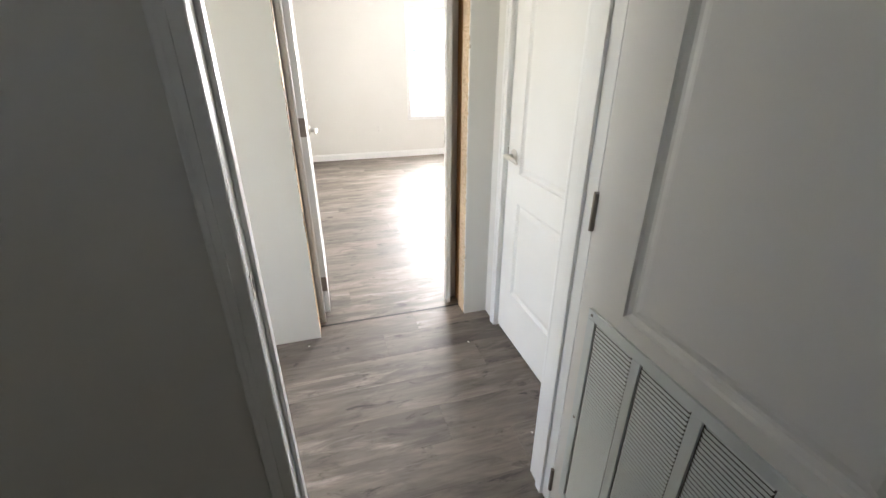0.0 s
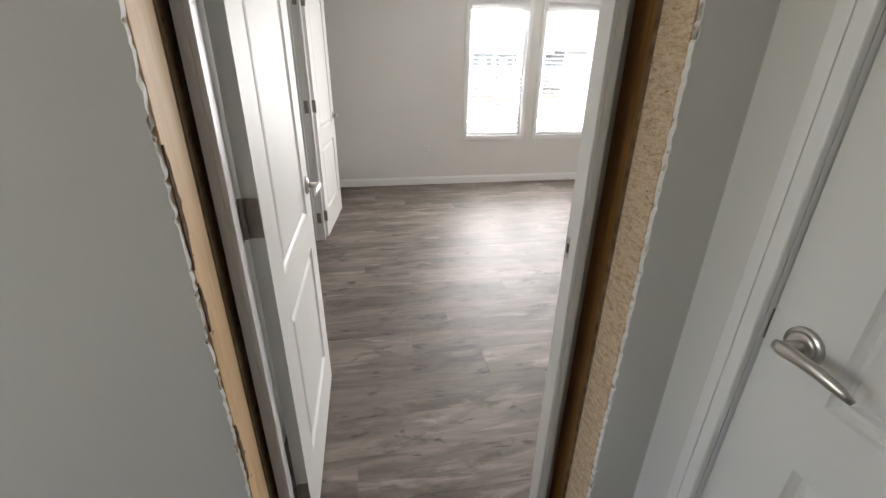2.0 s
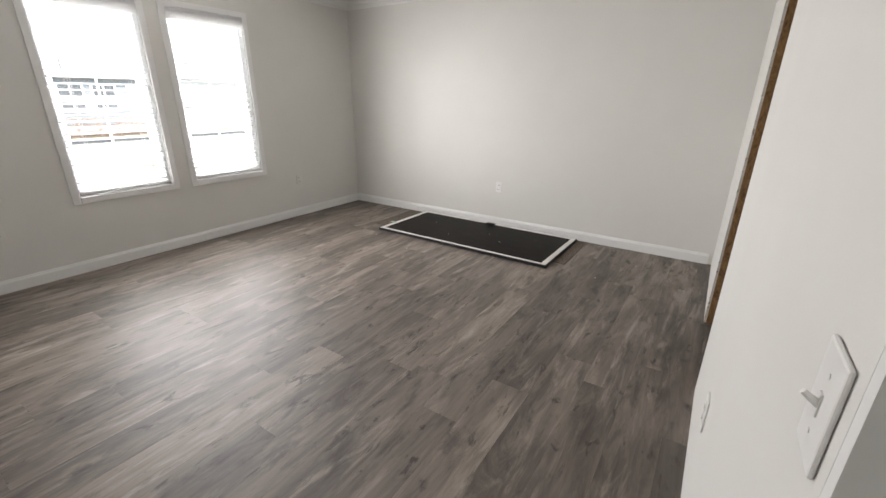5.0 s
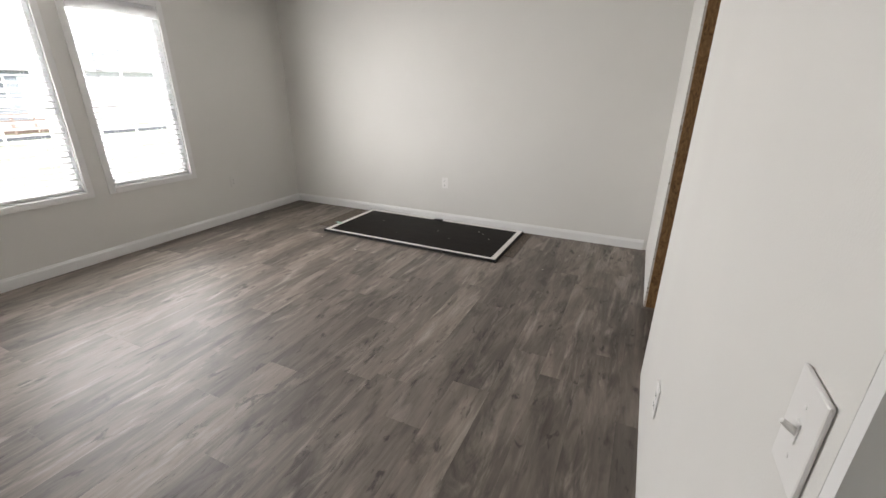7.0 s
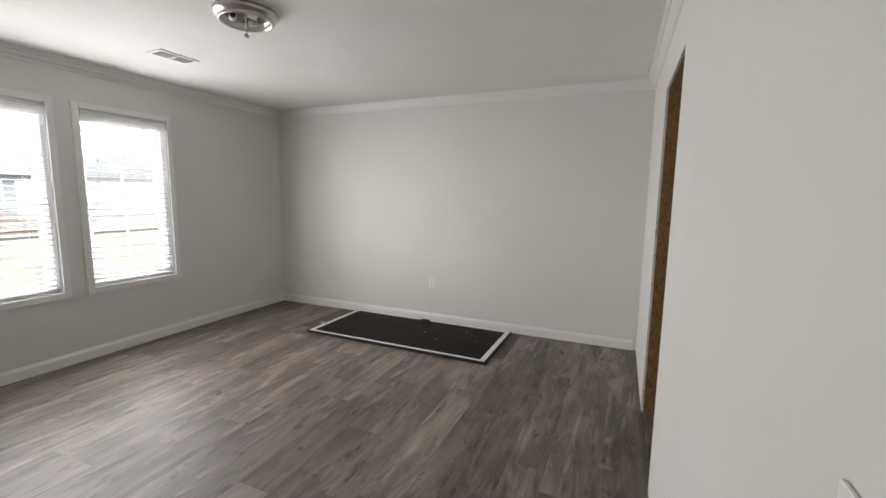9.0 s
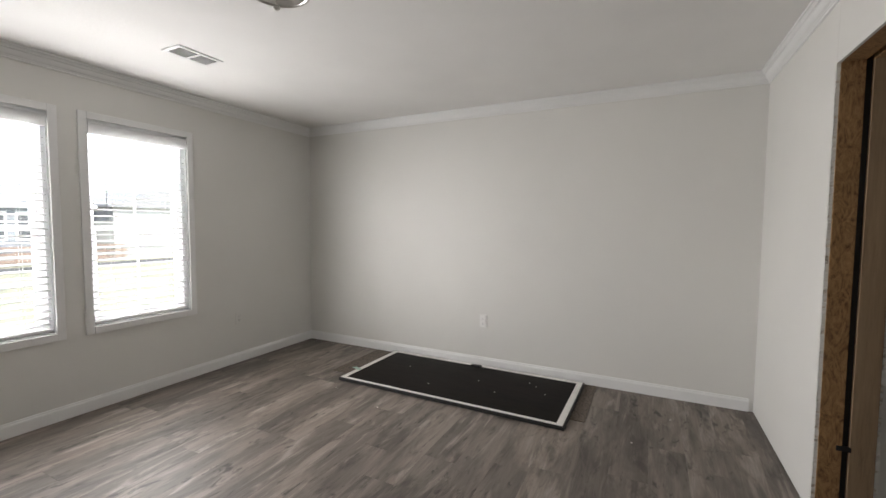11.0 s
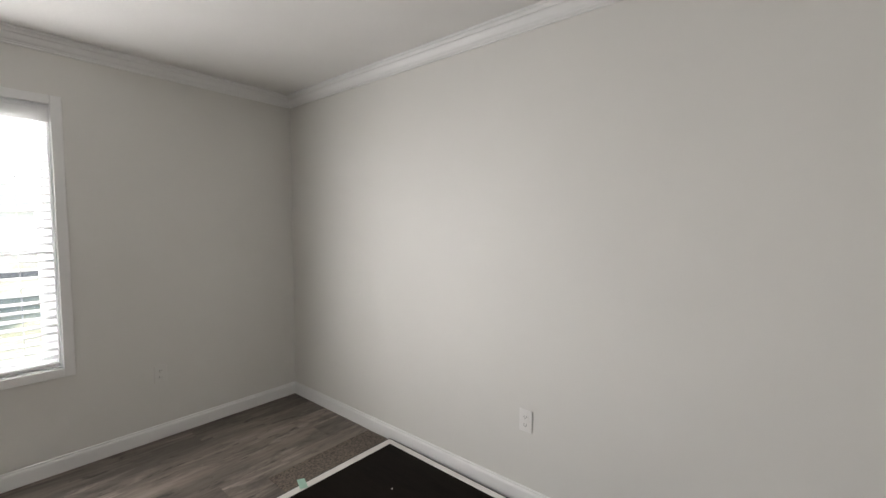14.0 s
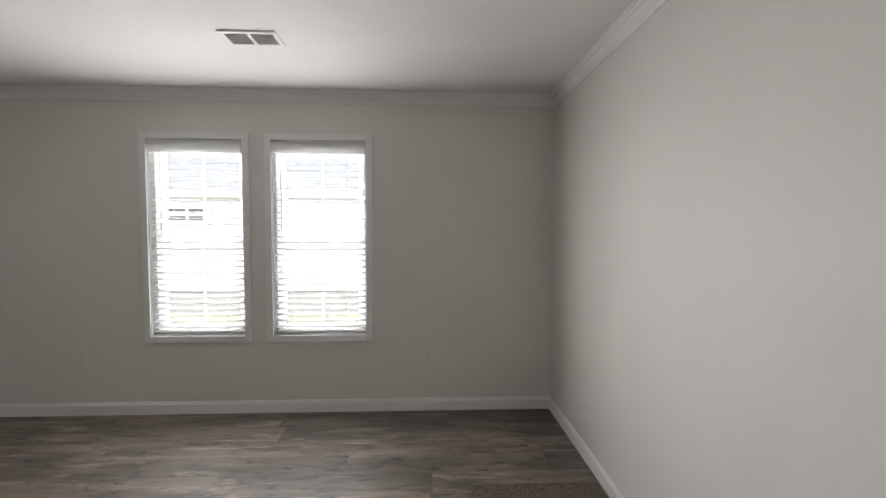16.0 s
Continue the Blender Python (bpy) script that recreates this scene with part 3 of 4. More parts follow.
def grille(parent):
    """Stamped return-air grille: rim, bars and four columns of angled slats over a dark sheet for the opening's shade.
    """
    x0, x1, z0, z1 = 0.068, 0.678, 0.235, 0.850
    cols = [(x0 + 0.155 * k, x0 + 0.155 * k + 0.130) for k in range(4)]
    # dark sheet behind the slats colours in the shade of the opening
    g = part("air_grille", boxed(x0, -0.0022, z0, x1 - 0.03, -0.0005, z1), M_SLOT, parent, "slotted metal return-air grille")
    bm = bmesh.new()
    last = cols[-1][1]
    rim = [(x0 - 0.028, z0 - 0.028, last + 0.028, z0), (x0 - 0.028, z1, last + 0.028, z1 + 0.026), (x0 - 0.028, z0, x0, z1), (last, z0, last + 0.028, z1)]
    rim += [(p[1], z0, q[0], z1) for p, q in zip(cols, cols[1:])]
    for a, b, c, d in rim:
        box(bm, a, -0.007, b, c, -0.0005, d, bevel=0.0015)
    part("grille_frame", bm, M_GRILLE, g)
    n = 58
    pitch = (z1 - z0) / n
    for a, b in cols:
        bm = bmesh.new()
        # a stamped blade: its lower lip stands out, its ends bare the dark sheet
        face = [(a + 0.002, -0.0030, pitch * 0.95), (b - 0.002, -0.0030, pitch * 0.95), (b - 0.004, -0.0062, pitch * 0.52), (a + 0.008, -0.0062, pitch * 0.52)]
        v = [bm.verts.new(p) for p in face] + [bm.verts.new((p[0], p[1] + 0.0008, p[2] - 0.0006)) for p in face]
        for q in ((0, 1, 2, 3), (4, 7, 6, 5), (0, 4, 5, 1), (1, 5, 6, 2), (2, 6, 7, 3), (3, 7, 4, 0)):
            bm.faces.new([v[k] for k in q])
        sm = mesh_of("slat", bm, M_GRILLE)
        for i in range(n):
            s = new("slat", sm)
            s.parent = g
            s.location = (0, 0, z0 + pitch * i)
    for gx, gz in ((x0 - 0.014, z1 + 0.013), (x0 - 0.014, z0 + 0.30)):
        sc = part("screw", lathe([(0.0005, -0.0068), (0.004, -0.0072), (0.0034, -0.0086), (0.0005, -0.0088)], 10, 'y'), M_GALV, g, "small grille screw")
        sc.location = (gx, 0, gz)


grille(door_4)
# the leaf behind the grille
part("lower_leaf", boxed(0.142, 0.006, 0.012, 0.620, 0.030, 0.915), M_DOOR, door_4)


def jamb(name, m, w, h, depth, label, stop_at, casings=(True, True), strike=None, case_w=0.057):
    """Door lining for an opening 0..w along x and 0..depth along y, with stops and casings."""
    j = thing(name, label, "door frame", m, kind="structure")
    bm = bmesh.new()
    box(bm, -0.018, 0, 0, 0, depth, h + 0.018)
    box(bm, w, 0, 0, w + 0.018, depth, h + 0.018)
    box(bm, 0, 0, h, w, depth, h + 0.018)
    part("lining", bm, M_TRIM, j)
    bm = bmesh.new()
    box(bm, 0, stop_at, 0, 0.011, stop_at + 0.034, h, bevel=0.002)
    box(bm, w - 0.011, stop_at, 0, w, stop_at + 0.034, h, bevel=0.002)
    box(bm, 0.011, stop_at, h - 0.011, w - 0.011, stop_at + 0.034, h, bevel=0.002)
    part("stop", bm, M_TRIM, j)
    if casings[0]:
        part("casing", casing_bm(w, h, case_w), M_TRIM, j).location = (0, -0.0005, 0)
    if casings[1]:
        c = part("casing", casing_bm(w, h, case_w), M_TRIM, j)
        c.matrix_basis = Matrix.Translation((w, depth + 0.0005, 0)) @ Matrix.Rotation(math.pi, 4, 'Z')
    if strike:
        x, y, z, s = strike
        bm = bmesh.new()
        box(bm, x, y - 0.014, z - 0.028, x + 0.0022 * s, y + 0.014, z + 0.028, bevel=0.0006)
        sp = part("strike_plate", bm, M_NICKEL, j, "small metal strike plate")
        part("strike_hole", boxed(x + 0.0021 * s, y - 0.006, z - 0.013, x + 0.0027 * s, y + 0.006, z + 0.013), M_SLOT, sp)
    return j


bed_frame = jamb("door_frame_1", pose(-0.962, 0.545, 0), 0.764, 2.045, 0.075, "white bedroom door lining set in raw framing", 0.001, (False, False), (0.764, 0.057, 1.0, -1), 0.036)
closet_frame = jamb("door_frame_2", pose(XW, CL[0] + 0.018, 0, 0, 0, 90), CL[1] - CL[0] - 0.036, 2.03, 0.12, "white closet door lining and casing", 0.055, (True, True), (0.0, 0.02, 0.96, 1))
jamb("door_frame_3", pose(0.0, D2[0] + 0.018, 0, 0, 0, 90) @ pose(0, -0.11, 0), D2[1] - D2[0] - 0.036, 2.03, 0.11, "white hall door lining and casing", 0.02, (True, True))
jamb("door_frame_4", pose(D0[0], HS[0], 0), D0[1] - D0[0], 2.04, HS[1] - HS[0], "white lining of the start room doorway", 0.042, (True, True), (0.0, 0.02, 1.0, 1))


for z in (0.205, 1.105, 1.83):
    part("hinge_plate", boxed(0.0004, 0.040, z - 0.046, 0.0022, 0.076, z + 0.046, bevel=0.0006), M_BRONZE, bed_frame, "dull metal hinge plate")
    for dz, dy in ((-0.032, 0.050), (0.0, 0.060), (0.032, 0.050)):
        sc = part("screw", lathe([(0.0005, 0.0), (0.0042, 0.0003), (0.0036, 0.0012), (0.0005, 0.0014)], 10), M_GALV, bed_frame, "small hinge screw")
        sc.matrix_basis = pose(0.0021, dy, z + dz, 0, 90, 0)
    w = CL[1] - CL[0] - 0.036
    part("hinge_plate", boxed(w - 0.002, 0.004, z - 0.046, w, 0.036, z + 0.046), M_BRONZE, closet_frame, "dull metal hinge plate")


# ---- windows and blinds ----
def window_unit(k, x0, x1):
    z0, z1 = WZ
    w = thing(f"window_{k}", "white vinyl single-hung window with flat casing", "window", kind="structure", group="bedroom windows")
    bm = bmesh.new()
    y0, y1 = YN - 0.016, YN - 0.0005
    box(bm, x0, y0, z0, x0 + CAS, y1, z1, bevel=0.003)
    box(bm, x1 - CAS, y0, z0, x1, y1, z1, bevel=0.003)
    box(bm, x0 + CAS, y0, z1 - CAS, x1 - CAS, y1, z1, bevel=0.003)
    box(bm, x0 + CAS, y0 - 0.004, z0, x1 - CAS, y1, z0 + CAS, bevel=0.003)
    part("window_casing", bm, M_TRIM, w)
    a, b, c, d = x0 + CAS - 0.003, x1 - CAS + 0.003, z0 + CAS - 0.003, z1 - CAS + 0.003
    bm = bmesh.new()
    for q in ((a, c, a + 0.012, d), (b - 0.012, c, b, d), (a + 0.012, c, b - 0.012, c + 0.012), (a + 0.012, d - 0.012, b - 0.012, d)):
        box(bm, q[0], YN, q[1], q[2], YN + 0.128, q[3])
    part("window_reveal", bm, M_VINYL, w)
    a, b, c, d = a + 0.012, b - 0.012, c + 0.012, d - 0.012
    mid = 1.315
    bm = bmesh.new()
    for q in ((a, c, a + 0.03, d), (b - 0.03, c, b, d), (a + 0.03, c, b - 0.03, c + 0.03), (a + 0.03, d - 0.03, b - 0.03, d)):
        box(bm, q[0], YN + 0.070, q[1], q[2], YN + 0.125, q[3], bevel=0.003)
    part("window_frame", bm, M_VINYL, w)
    a, b, c, d = a + 0.028, b - 0.028, c + 0.028, d - 0.028
    for nm, za, zb, y in (("lower_sash", c, mid + 0.02, YN + 0.078), ("upper_sash", mid - 0.02, d, YN + 0.102)):
        bm = bmesh.new()
        s = 0.034
        for q in ((a, za, a + s, zb), (b - s, za, b, zb), (a + s, za, b - s, za + s), (a + s, zb - s, b - s, zb)):
            box(bm, q[0], y, q[1], q[2], y + 0.022, q[3], bevel=0.003)
        m0 = (a + b) / 2
        box(bm, m0 - 0.006, y + 0.014, za + s, m0 + 0.006, y + 0.020, zb - s)
        sash = part(nm, bm, M_VINYL, w)
        pn = part("pane", boxed(a + s - 0.004, y + 0.009, za + s - 0.004, b - s + 0.004, y + 0.012, zb - s + 0.004), M_GLASS, sash)
        pn.visible_shadow = False
    lk = boxed((a + b) / 2 - 0.03, YN + 0.070, mid + 0.018, (a + b) / 2 + 0.03, YN + 0.085, mid + 0.032, bevel=0.003)
    part("sash_lock", lk, M_VINYL, w)
    return w


def blind(x0, x1, wand_x):
    """Two-inch slatted blind hung inside the window opening, slats level, lowered to the sill."""
    a, b = x0 + CAS + 0.014, x1 - CAS - 0.014
    top, low = WZ[1] - CAS - 0.012, WZ[0] + CAS + 0.014
    d = thing("window_blind", "white slatted blind lowered with slats open", "blind", group="bedroom blinds")
    part("headrail", boxed(a, YN + 0.004, top - 0.05, b, YN + 0.052, top - 0.001, bevel=0.002), M_BLIND, d)
    bm = bmesh.new()
    box(bm, a - 0.006, YN - 0.010, top - 0.088, b + 0.006, YN + 0.0005, top, bevel=0.003)
    box(bm, a - 0.006, YN - 0.014, top - 0.016, b + 0.006, YN - 0.009, top - 0.004, bevel=0.002)
    part("valance", bm, M_BLIND, d, "white moulded valance strip")
    yc, half = YN + 0.034, 0.024
    bm = bmesh.new()
    prof = [(-half, 0.0), (-half * 0.5, 0.0016), (0, 0.0022), (half * 0.5, 0.0016), (half, 0.0), (half, -0.0022), (0, -0.0004), (-half, -0.0022)]
    tilt = math.tan(radians(11))
    va = [bm.verts.new((a, yc + p, q + p * tilt)) for p, q in prof]
    vb = [bm.verts.new((b, yc + p, q + p * tilt)) for p, q in prof]
    for i in range(8):
        bm.faces.new((va[i], va[(i + 1) % 8], vb[(i + 1) % 8], vb[i]))
    bm.faces.new(va)
    bm.faces.new(vb)
    sm = mesh_of("slat", bm, M_BLIND)
    n = int((top - 0.09 - low - 0.03) / 0.046)
    for i in range(n):
        s = new("slat", sm)
        s.parent = d
        s.location = (0, 0, low + 0.048 + i * 0.046)
    part("bottom_rail", boxed(a, yc - 0.025, low, b, yc + 0.025, low + 0.018, bevel=0.004), M_TRIM, d)
    for f in (0.2, 0.8):
        x = a + (b - a) * f
        bm = bmesh.new()
        for y in (yc - half - 0.001, yc + half + 0.001):
            sweep(bm, [(x, y, low + 0.018), (x, y, top - 0.05)], [0.0011, 0.0011], 5)
        part("ladder_cord", bm, M_BLIND, d)
    bm = bmesh.new()
    sweep(bm, [(wand_x, YN - 0.006 + 0.012, top - 0.06), (wand_x, YN + 0.004, top - 0.35), (wand_x + 0.002, YN + 0.004, top - 0.62)], [0.0018, 0.0018, 0.0036], 7)
    part("pull_cord", bm, M_CORD, d, "thin grey pull cord")
    return d


for k, (x0, x1) in enumerate(WIN):
    window_unit(k + 1, x0, x1)
    blind(x0, x1, x0 + CAS + 0.11)


# ---- ceiling fixtures ----
lamp = thing("ceiling_light", "brushed nickel ceiling light without its glass shade", "ceiling light", pose(1.304, 2.860, H))
part("pan", lathe([(0.02, -0.001), (0.160, -0.001), (0.170, -0.005), (0.172, -0.014), (0.166, -0.026), (0.152, -0.037), (0.144, -0.041), (0.143, -0.046), (0.147, -0.050), (0.146, -0.056), (0.139, -0.059), (0.131, -0.056), (0.127, -0.046), (0.126, -0.012), (0.02, -0.010)], 56), M_NICKEL, lamp, "", True)
part("inner_plate", lathe([(0.02, -0.0125), (0.125, -0.0125), (0.125, -0.016), (0.02, -0.016)], 40), M_GALV, lamp, "dull metal inner plate")
for k in range(3):
    a = 2.1 * k + 0.4
    c = Vector((0.068 * math.cos(a), 0.068 * math.sin(a), -0.016))
    b2 = bmesh.new()
    e = Vector((math.cos(a + 1.57), math.sin(a + 1.57), 0))
    sweep(b2, [c + e * -0.03 + Vector((0, 0, -0.018)), c + e * 0.012 + Vector((0, 0, -0.018))], [0.019, 0.019], 18)
    so = part("bulb_socket", b2, M_PLATE, lamp, "white bulb socket")
    b3 = bmesh.new()
    sweep(b3, [c + e * 0.0125 + Vector((0, 0, -0.018)), c + e * 0.020 + Vector((0, 0, -0.018))], [0.014, 0.014], 16)
    part("socket_mouth", b3, M_SLOT, so)
    part("bracket", boxed(c.x - 0.012, c.y - 0.012, -0.024, c.x + 0.012, c.y + 0.012, -0.0165, bevel=0.002), M_NICKEL, lamp)
part("stem", lathe([(0.004, -0.016), (0.006, -0.016), (0.006, -0.030), (0.0042, -0.032), (0.0042, -0.122), (0.003, -0.122)], 14), M_NICKEL, lamp, "", True)
part("finial", lathe([(0.003, -0.118), (0.009, -0.119), (0.015, -0.124), (0.016, -0.129), (0.010, -0.136), (0.003, -0.139)], 18), M_NICKEL, lamp, "", True)

part("crossbar", boxed(-0.100, -0.008, -0.026, 0.100, 0.008, -0.0225, bevel=0.001), M_GALV, lamp, "punched metal crossbar").rotation_euler = (0, 0, 0.9)
for k in range(4):
    a = 1.57 * k + 0.75
    sc = part("screw", lathe([(0.0008, -0.0165), (0.006, -0.0170), (0.0055, -0.0215), (0.0008, -0.0225)], 10), M_BRONZE, lamp, "dark mounting screw")
    sc.location = (0.105 * math.cos(a), 0.105 * math.sin(a), 0)
for k in range(3):
    a = 2.1 * k + 1.5
    bm = bmesh.new()
    c0, c1 = Vector((math.cos(a), math.sin(a), 0)), Vector((math.cos(a + 0.8), math.sin(a + 0.8), 0))
    sweep(bm, [c0 * 0.02 + Vector((0, 0, -0.02)), c0 * 0.05 + Vector((0, 0, -0.045)), c1 * 0.075 + Vector((0, 0, -0.038)), c1 * 0.09 + Vector((0, 0, -0.018))], [0.002] * 4, 6)
    part("wire", bm, M_BLACK if k else M_PLATE, lamp, "thin lamp wire", True)

vent = thing("ceiling_vent", "white louvred ceiling air vent", "vent", pose(1.68, 4.03, H))
part("backing", boxed(-0.125, -0.065, -0.003, 0.125, 0.065, -0.0005), M_VENT, vent)
bm = bmesh.new()
for q in ((-0.15, -0.088, 0.15, -0.063), (-0.15, 0.063, 0.15, 0.088), (-0.15, -0.063, -0.125, 0.063), (0.125, -0.063, 0.15, 0.063), (-0.010, -0.063, 0.010, 0.063)):
    box(bm, q[0], q[1], -0.009, q[2], q[3], -0.0008, bevel=0.002)
part("frame", bm, M_TRIM, vent)
bm = bmesh.new()
v = [bm.verts.new(p) for p in ((-0.057, -0.006, -0.012), (0.057, -0.006, -0.012), (0.057, 0.003, -0.003), (-0.057, 0.003, -0.003),
                               (-0.057, -0.006, -0.011), (0.057, -0.006, -0.011), (0.057, 0.003, -0.002), (-0.057, 0.003, -0.002))]
for q in ((0, 1, 2, 3), (4, 7, 6, 5), (0, 4, 5, 1), (1, 5, 6, 2), (2, 6, 7, 3), (3, 7, 4, 0)):
    bm.faces.new([v[k] for k in q])
sm = mesh_of("slat", bm, M_TRIM)
for cx in (-0.0675, 0.0675):
    for i in range(12):
        s = new("slat", sm)
        s.parent = vent
        s.location = (cx, -0.055 + i * 0.0100, 0)


# ---- outlets and switches: plate in the xz plane, facing -y ----
def plate(name, label, category, m, kind, M_PLATE=M_PLATE):
    p = thing(name, label, category, m)
    part("cover_plate", boxed(-0.036, -0.006, -0.058, 0.036, -0.0003, 0.058, bevel=0.003), M_PLATE, p)
    if kind == "outlet":
        for z in (-0.021, 0.021):
            f = part("socket", boxed(-0.016, -0.0085, z - 0.0135, 0.016, -0.0055, z + 0.0135, bevel=0.002), M_PLATE, p)
            bm = bmesh.new()
            box(bm, -0.008, -0.0092, z - 0.003, -0.0055, -0.0083, z + 0.006)
            box(bm, 0.0055, -0.0092, z - 0.003, 0.008, -0.0083, z + 0.005)
            box(bm, -0.002, -0.0092, z - 0.010, 0.002, -0.0083, z - 0.006)
            part("slots", bm, M_SLOT, f, "dark socket slots")
    else:
        bm = bmesh.new()
        box(bm, -0.005, -0.0075, -0.012, 0.005, -0.0055, 0.012)
        sweep(bm, [(0, -0.006, -0.001), (0, -0.013, 0.004), (0, -0.020, 0.009)], [0.0042, 0.0038, 0.003], 8)
        part("toggle", bm, M_PLATE, p)
    for z in ((-0.030, 0.030) if kind == "switch" else (0.0,)):
        s = part("screw", lathe([(0.0005, -0.0055), (0.003, -0.0058), (0.0028, -0.0068), (0.0005, -0.007)], 10, 'y'), M_PLATE, p)
        s.location = (0, 0, z)
    return p


plate("wall_outlet", "white duplex outlet on the bedroom wall", "outlet", pose(XE, 2.729, 0.442, 0, 0, -90), "outlet")
plate("wall_outlet", "greige duplex outlet beside the window", "outlet", pose(2.63, YN, 0.435), "outlet", M_PLATE_GREY)
plate("wall_outlet", "greige duplex outlet on the window wall", "outlet", pose(0.04, YN, 0.44), "outlet", M_PLATE_GREY)
plate("wall_outlet", "white duplex outlet beside the raw opening", "outlet", pose(0.80, YS, 0.43, 0, 0, 180), "outlet")
plate("light_switch", "white toggle light switch inside the bedroom", "switch", pose(-0.122, YS, 1.115, 0, 0, 180), "switch")
plate("light_switch", "white toggle light switch in the hall", "switch", pose(-1.60, HALL_Y, 1.125), "switch", M_PLATE_GREY)

# ---- dark panel on the floor with its mat ----
solid("floor_mat", boxed(2.86, 1.70, 0.0005, 3.575, 3.93, 0.004, bevel=0.001), M_MAT, "thin speckled brown mat under a panel", "mat", "")
pan = thing("screen_door", "dark screen door in white frame lying flat", "door", pose(3.115, 2.752, 0.004, 0, 0, -0.8))
hw, hl = 0.437, 0.955
bm = bmesh.new()
for q in ((-hw, -hl, -hw + 0.012, hl), (hw - 0.012, -hl, hw, hl), (-hw + 0.012, -hl, hw - 0.012, -hl + 0.012), (-hw + 0.012, hl - 0.012, hw - 0.012, hl)):
    box(bm, q[0], q[1], 0, q[2], q[3], 0.026, bevel=0.002)
part("edge_strip", bm, M_BLACK, pan, "black rubber edge strip")
fr = 0.045
i = 0.0115
fa, fb = 0.026, 0.036
for q in ((-hw + i, -hl + i, -hw + i + fa, hl - i), (hw - i - fb, -hl + i, hw - i, hl - i), (-hw + i + fa, -hl + i, hw - i - fb, -hl + i + fr), (-hw + i + fa, hl - i - fr, hw - i - fb, hl - i)):
    part("frame_rail", boxed(q[0], q[1], 0.004, q[2], q[3], 0.029, bevel=0.002), M_FRAME, pan, "white metal frame rail")
part("screen_panel", boxed(-hw + i + fa - 0.004, -hl + i + fr - 0.004, 0.012, hw - i - fb + 0.004, hl - i - fr + 0.004, 0.026), M_TINT, pan, "dark smooth panel with dusty specks")
part("latch", boxed(hw - 0.085, -0.045, 0.0285, hw - 0.045, 0.055, 0.046, bevel=0.006), M_BLACK, pan, "black latch")
tape = solid("tape_piece", boxed(-0.045, -0.02, 0, 0.045, 0.02, 0.0012), M_TAPE, "torn piece of pale green tape", "tape", "", pose(2.93, 3.70, 0.0345, 2, 0, 70))

# crumbs and chips on the floor and the panel
rng = random.Random(5)
chips = [(-1.22, 0.28), (-0.21, 0.12), (-0.16, -0.53), (-0.12, -0.60), (2.71, 1.40), (3.17, 1.17), (2.55, 3.62), (2.40, 3.1), (-1.05, 0.33), (0.55, 0.9), (0.62, 0.85)]
for cx, cy in chips:
    bm = bmesh.new()
    bmesh.ops.create_icosphere(bm, subdivisions=1, radius=0.006)
    for vv in bm.verts:
        vv.co = Vector((vv.co.x * rng.uniform(0.6, 1.6), vv.co.y * rng.uniform(0.5, 1.2), vv.co.z * 0.4 + 0.003))
    solid("debris_chip", bm, M_CHIP, "small pale chip of building debris", "debris", "", pose(cx, cy, 0.0005, 0, 0, rng.uniform(0, 180)))
for dx, dy in ((0.10, 0.55), (0.05, -0.15), (-0.12, -0.35), (0.14, -0.62), (0.02, -0.72), (0.2, -0.55), (-0.2, 0.2)):
    bm = bmesh.new()
    bmesh.ops.create_icosphere(bm, subdivisions=1, radius=0.005)
    for vv in bm.verts:
        vv.co = Vector((vv.co.x * rng.uniform(0.7, 1.5), vv.co.y * rng.uniform(0.6, 1.2), vv.co.z * 0.4 + 0.002))
    solid("debris_speck", bm, M_CHIP, "tiny pale speck on the dark panel", "debris", "", pose(3.115 + dx, 2.752 + dy, 0.0302))

# ---- closet shelf ----
sh = thing("closet_shelf", "white closet shelf with hanging rod", "shelf", pose(-1.9, 2.6, 1.68))
part("board", boxed(-1.2, 1.36, 0, 0.6, 1.698, 0.018, bevel=0.002), M_TRIM, sh)
bm = bmesh.new()
sweep(bm, [(-1.2, 1.42, -0.06), (0.6, 1.42, -0.06)], [0.014, 0.014], 12)
part("rod", bm, M_NICKEL, sh, "", True)
for bx in (-0.9, 0.1):
    bm = bmesh.new()
    box(bm, bx, 1.40, -0.10, bx + 0.012, 1.699, -0.001)
    part("bracket", bm, M_TRIM, sh)

# ---- outdoors ----
G = -0.80
solid("ground", boxed(-600, -600, G - 0.5, 600, 900, G), M_GRASS, "pale dry lawn around the homes", "ground")
solid("foundation", boxed(-4.1, -3.9, G - 0.1, XE + 0.12, YN + 0.12, -0.13), M_SKIRT, "grey skirting under the house", "foundation")


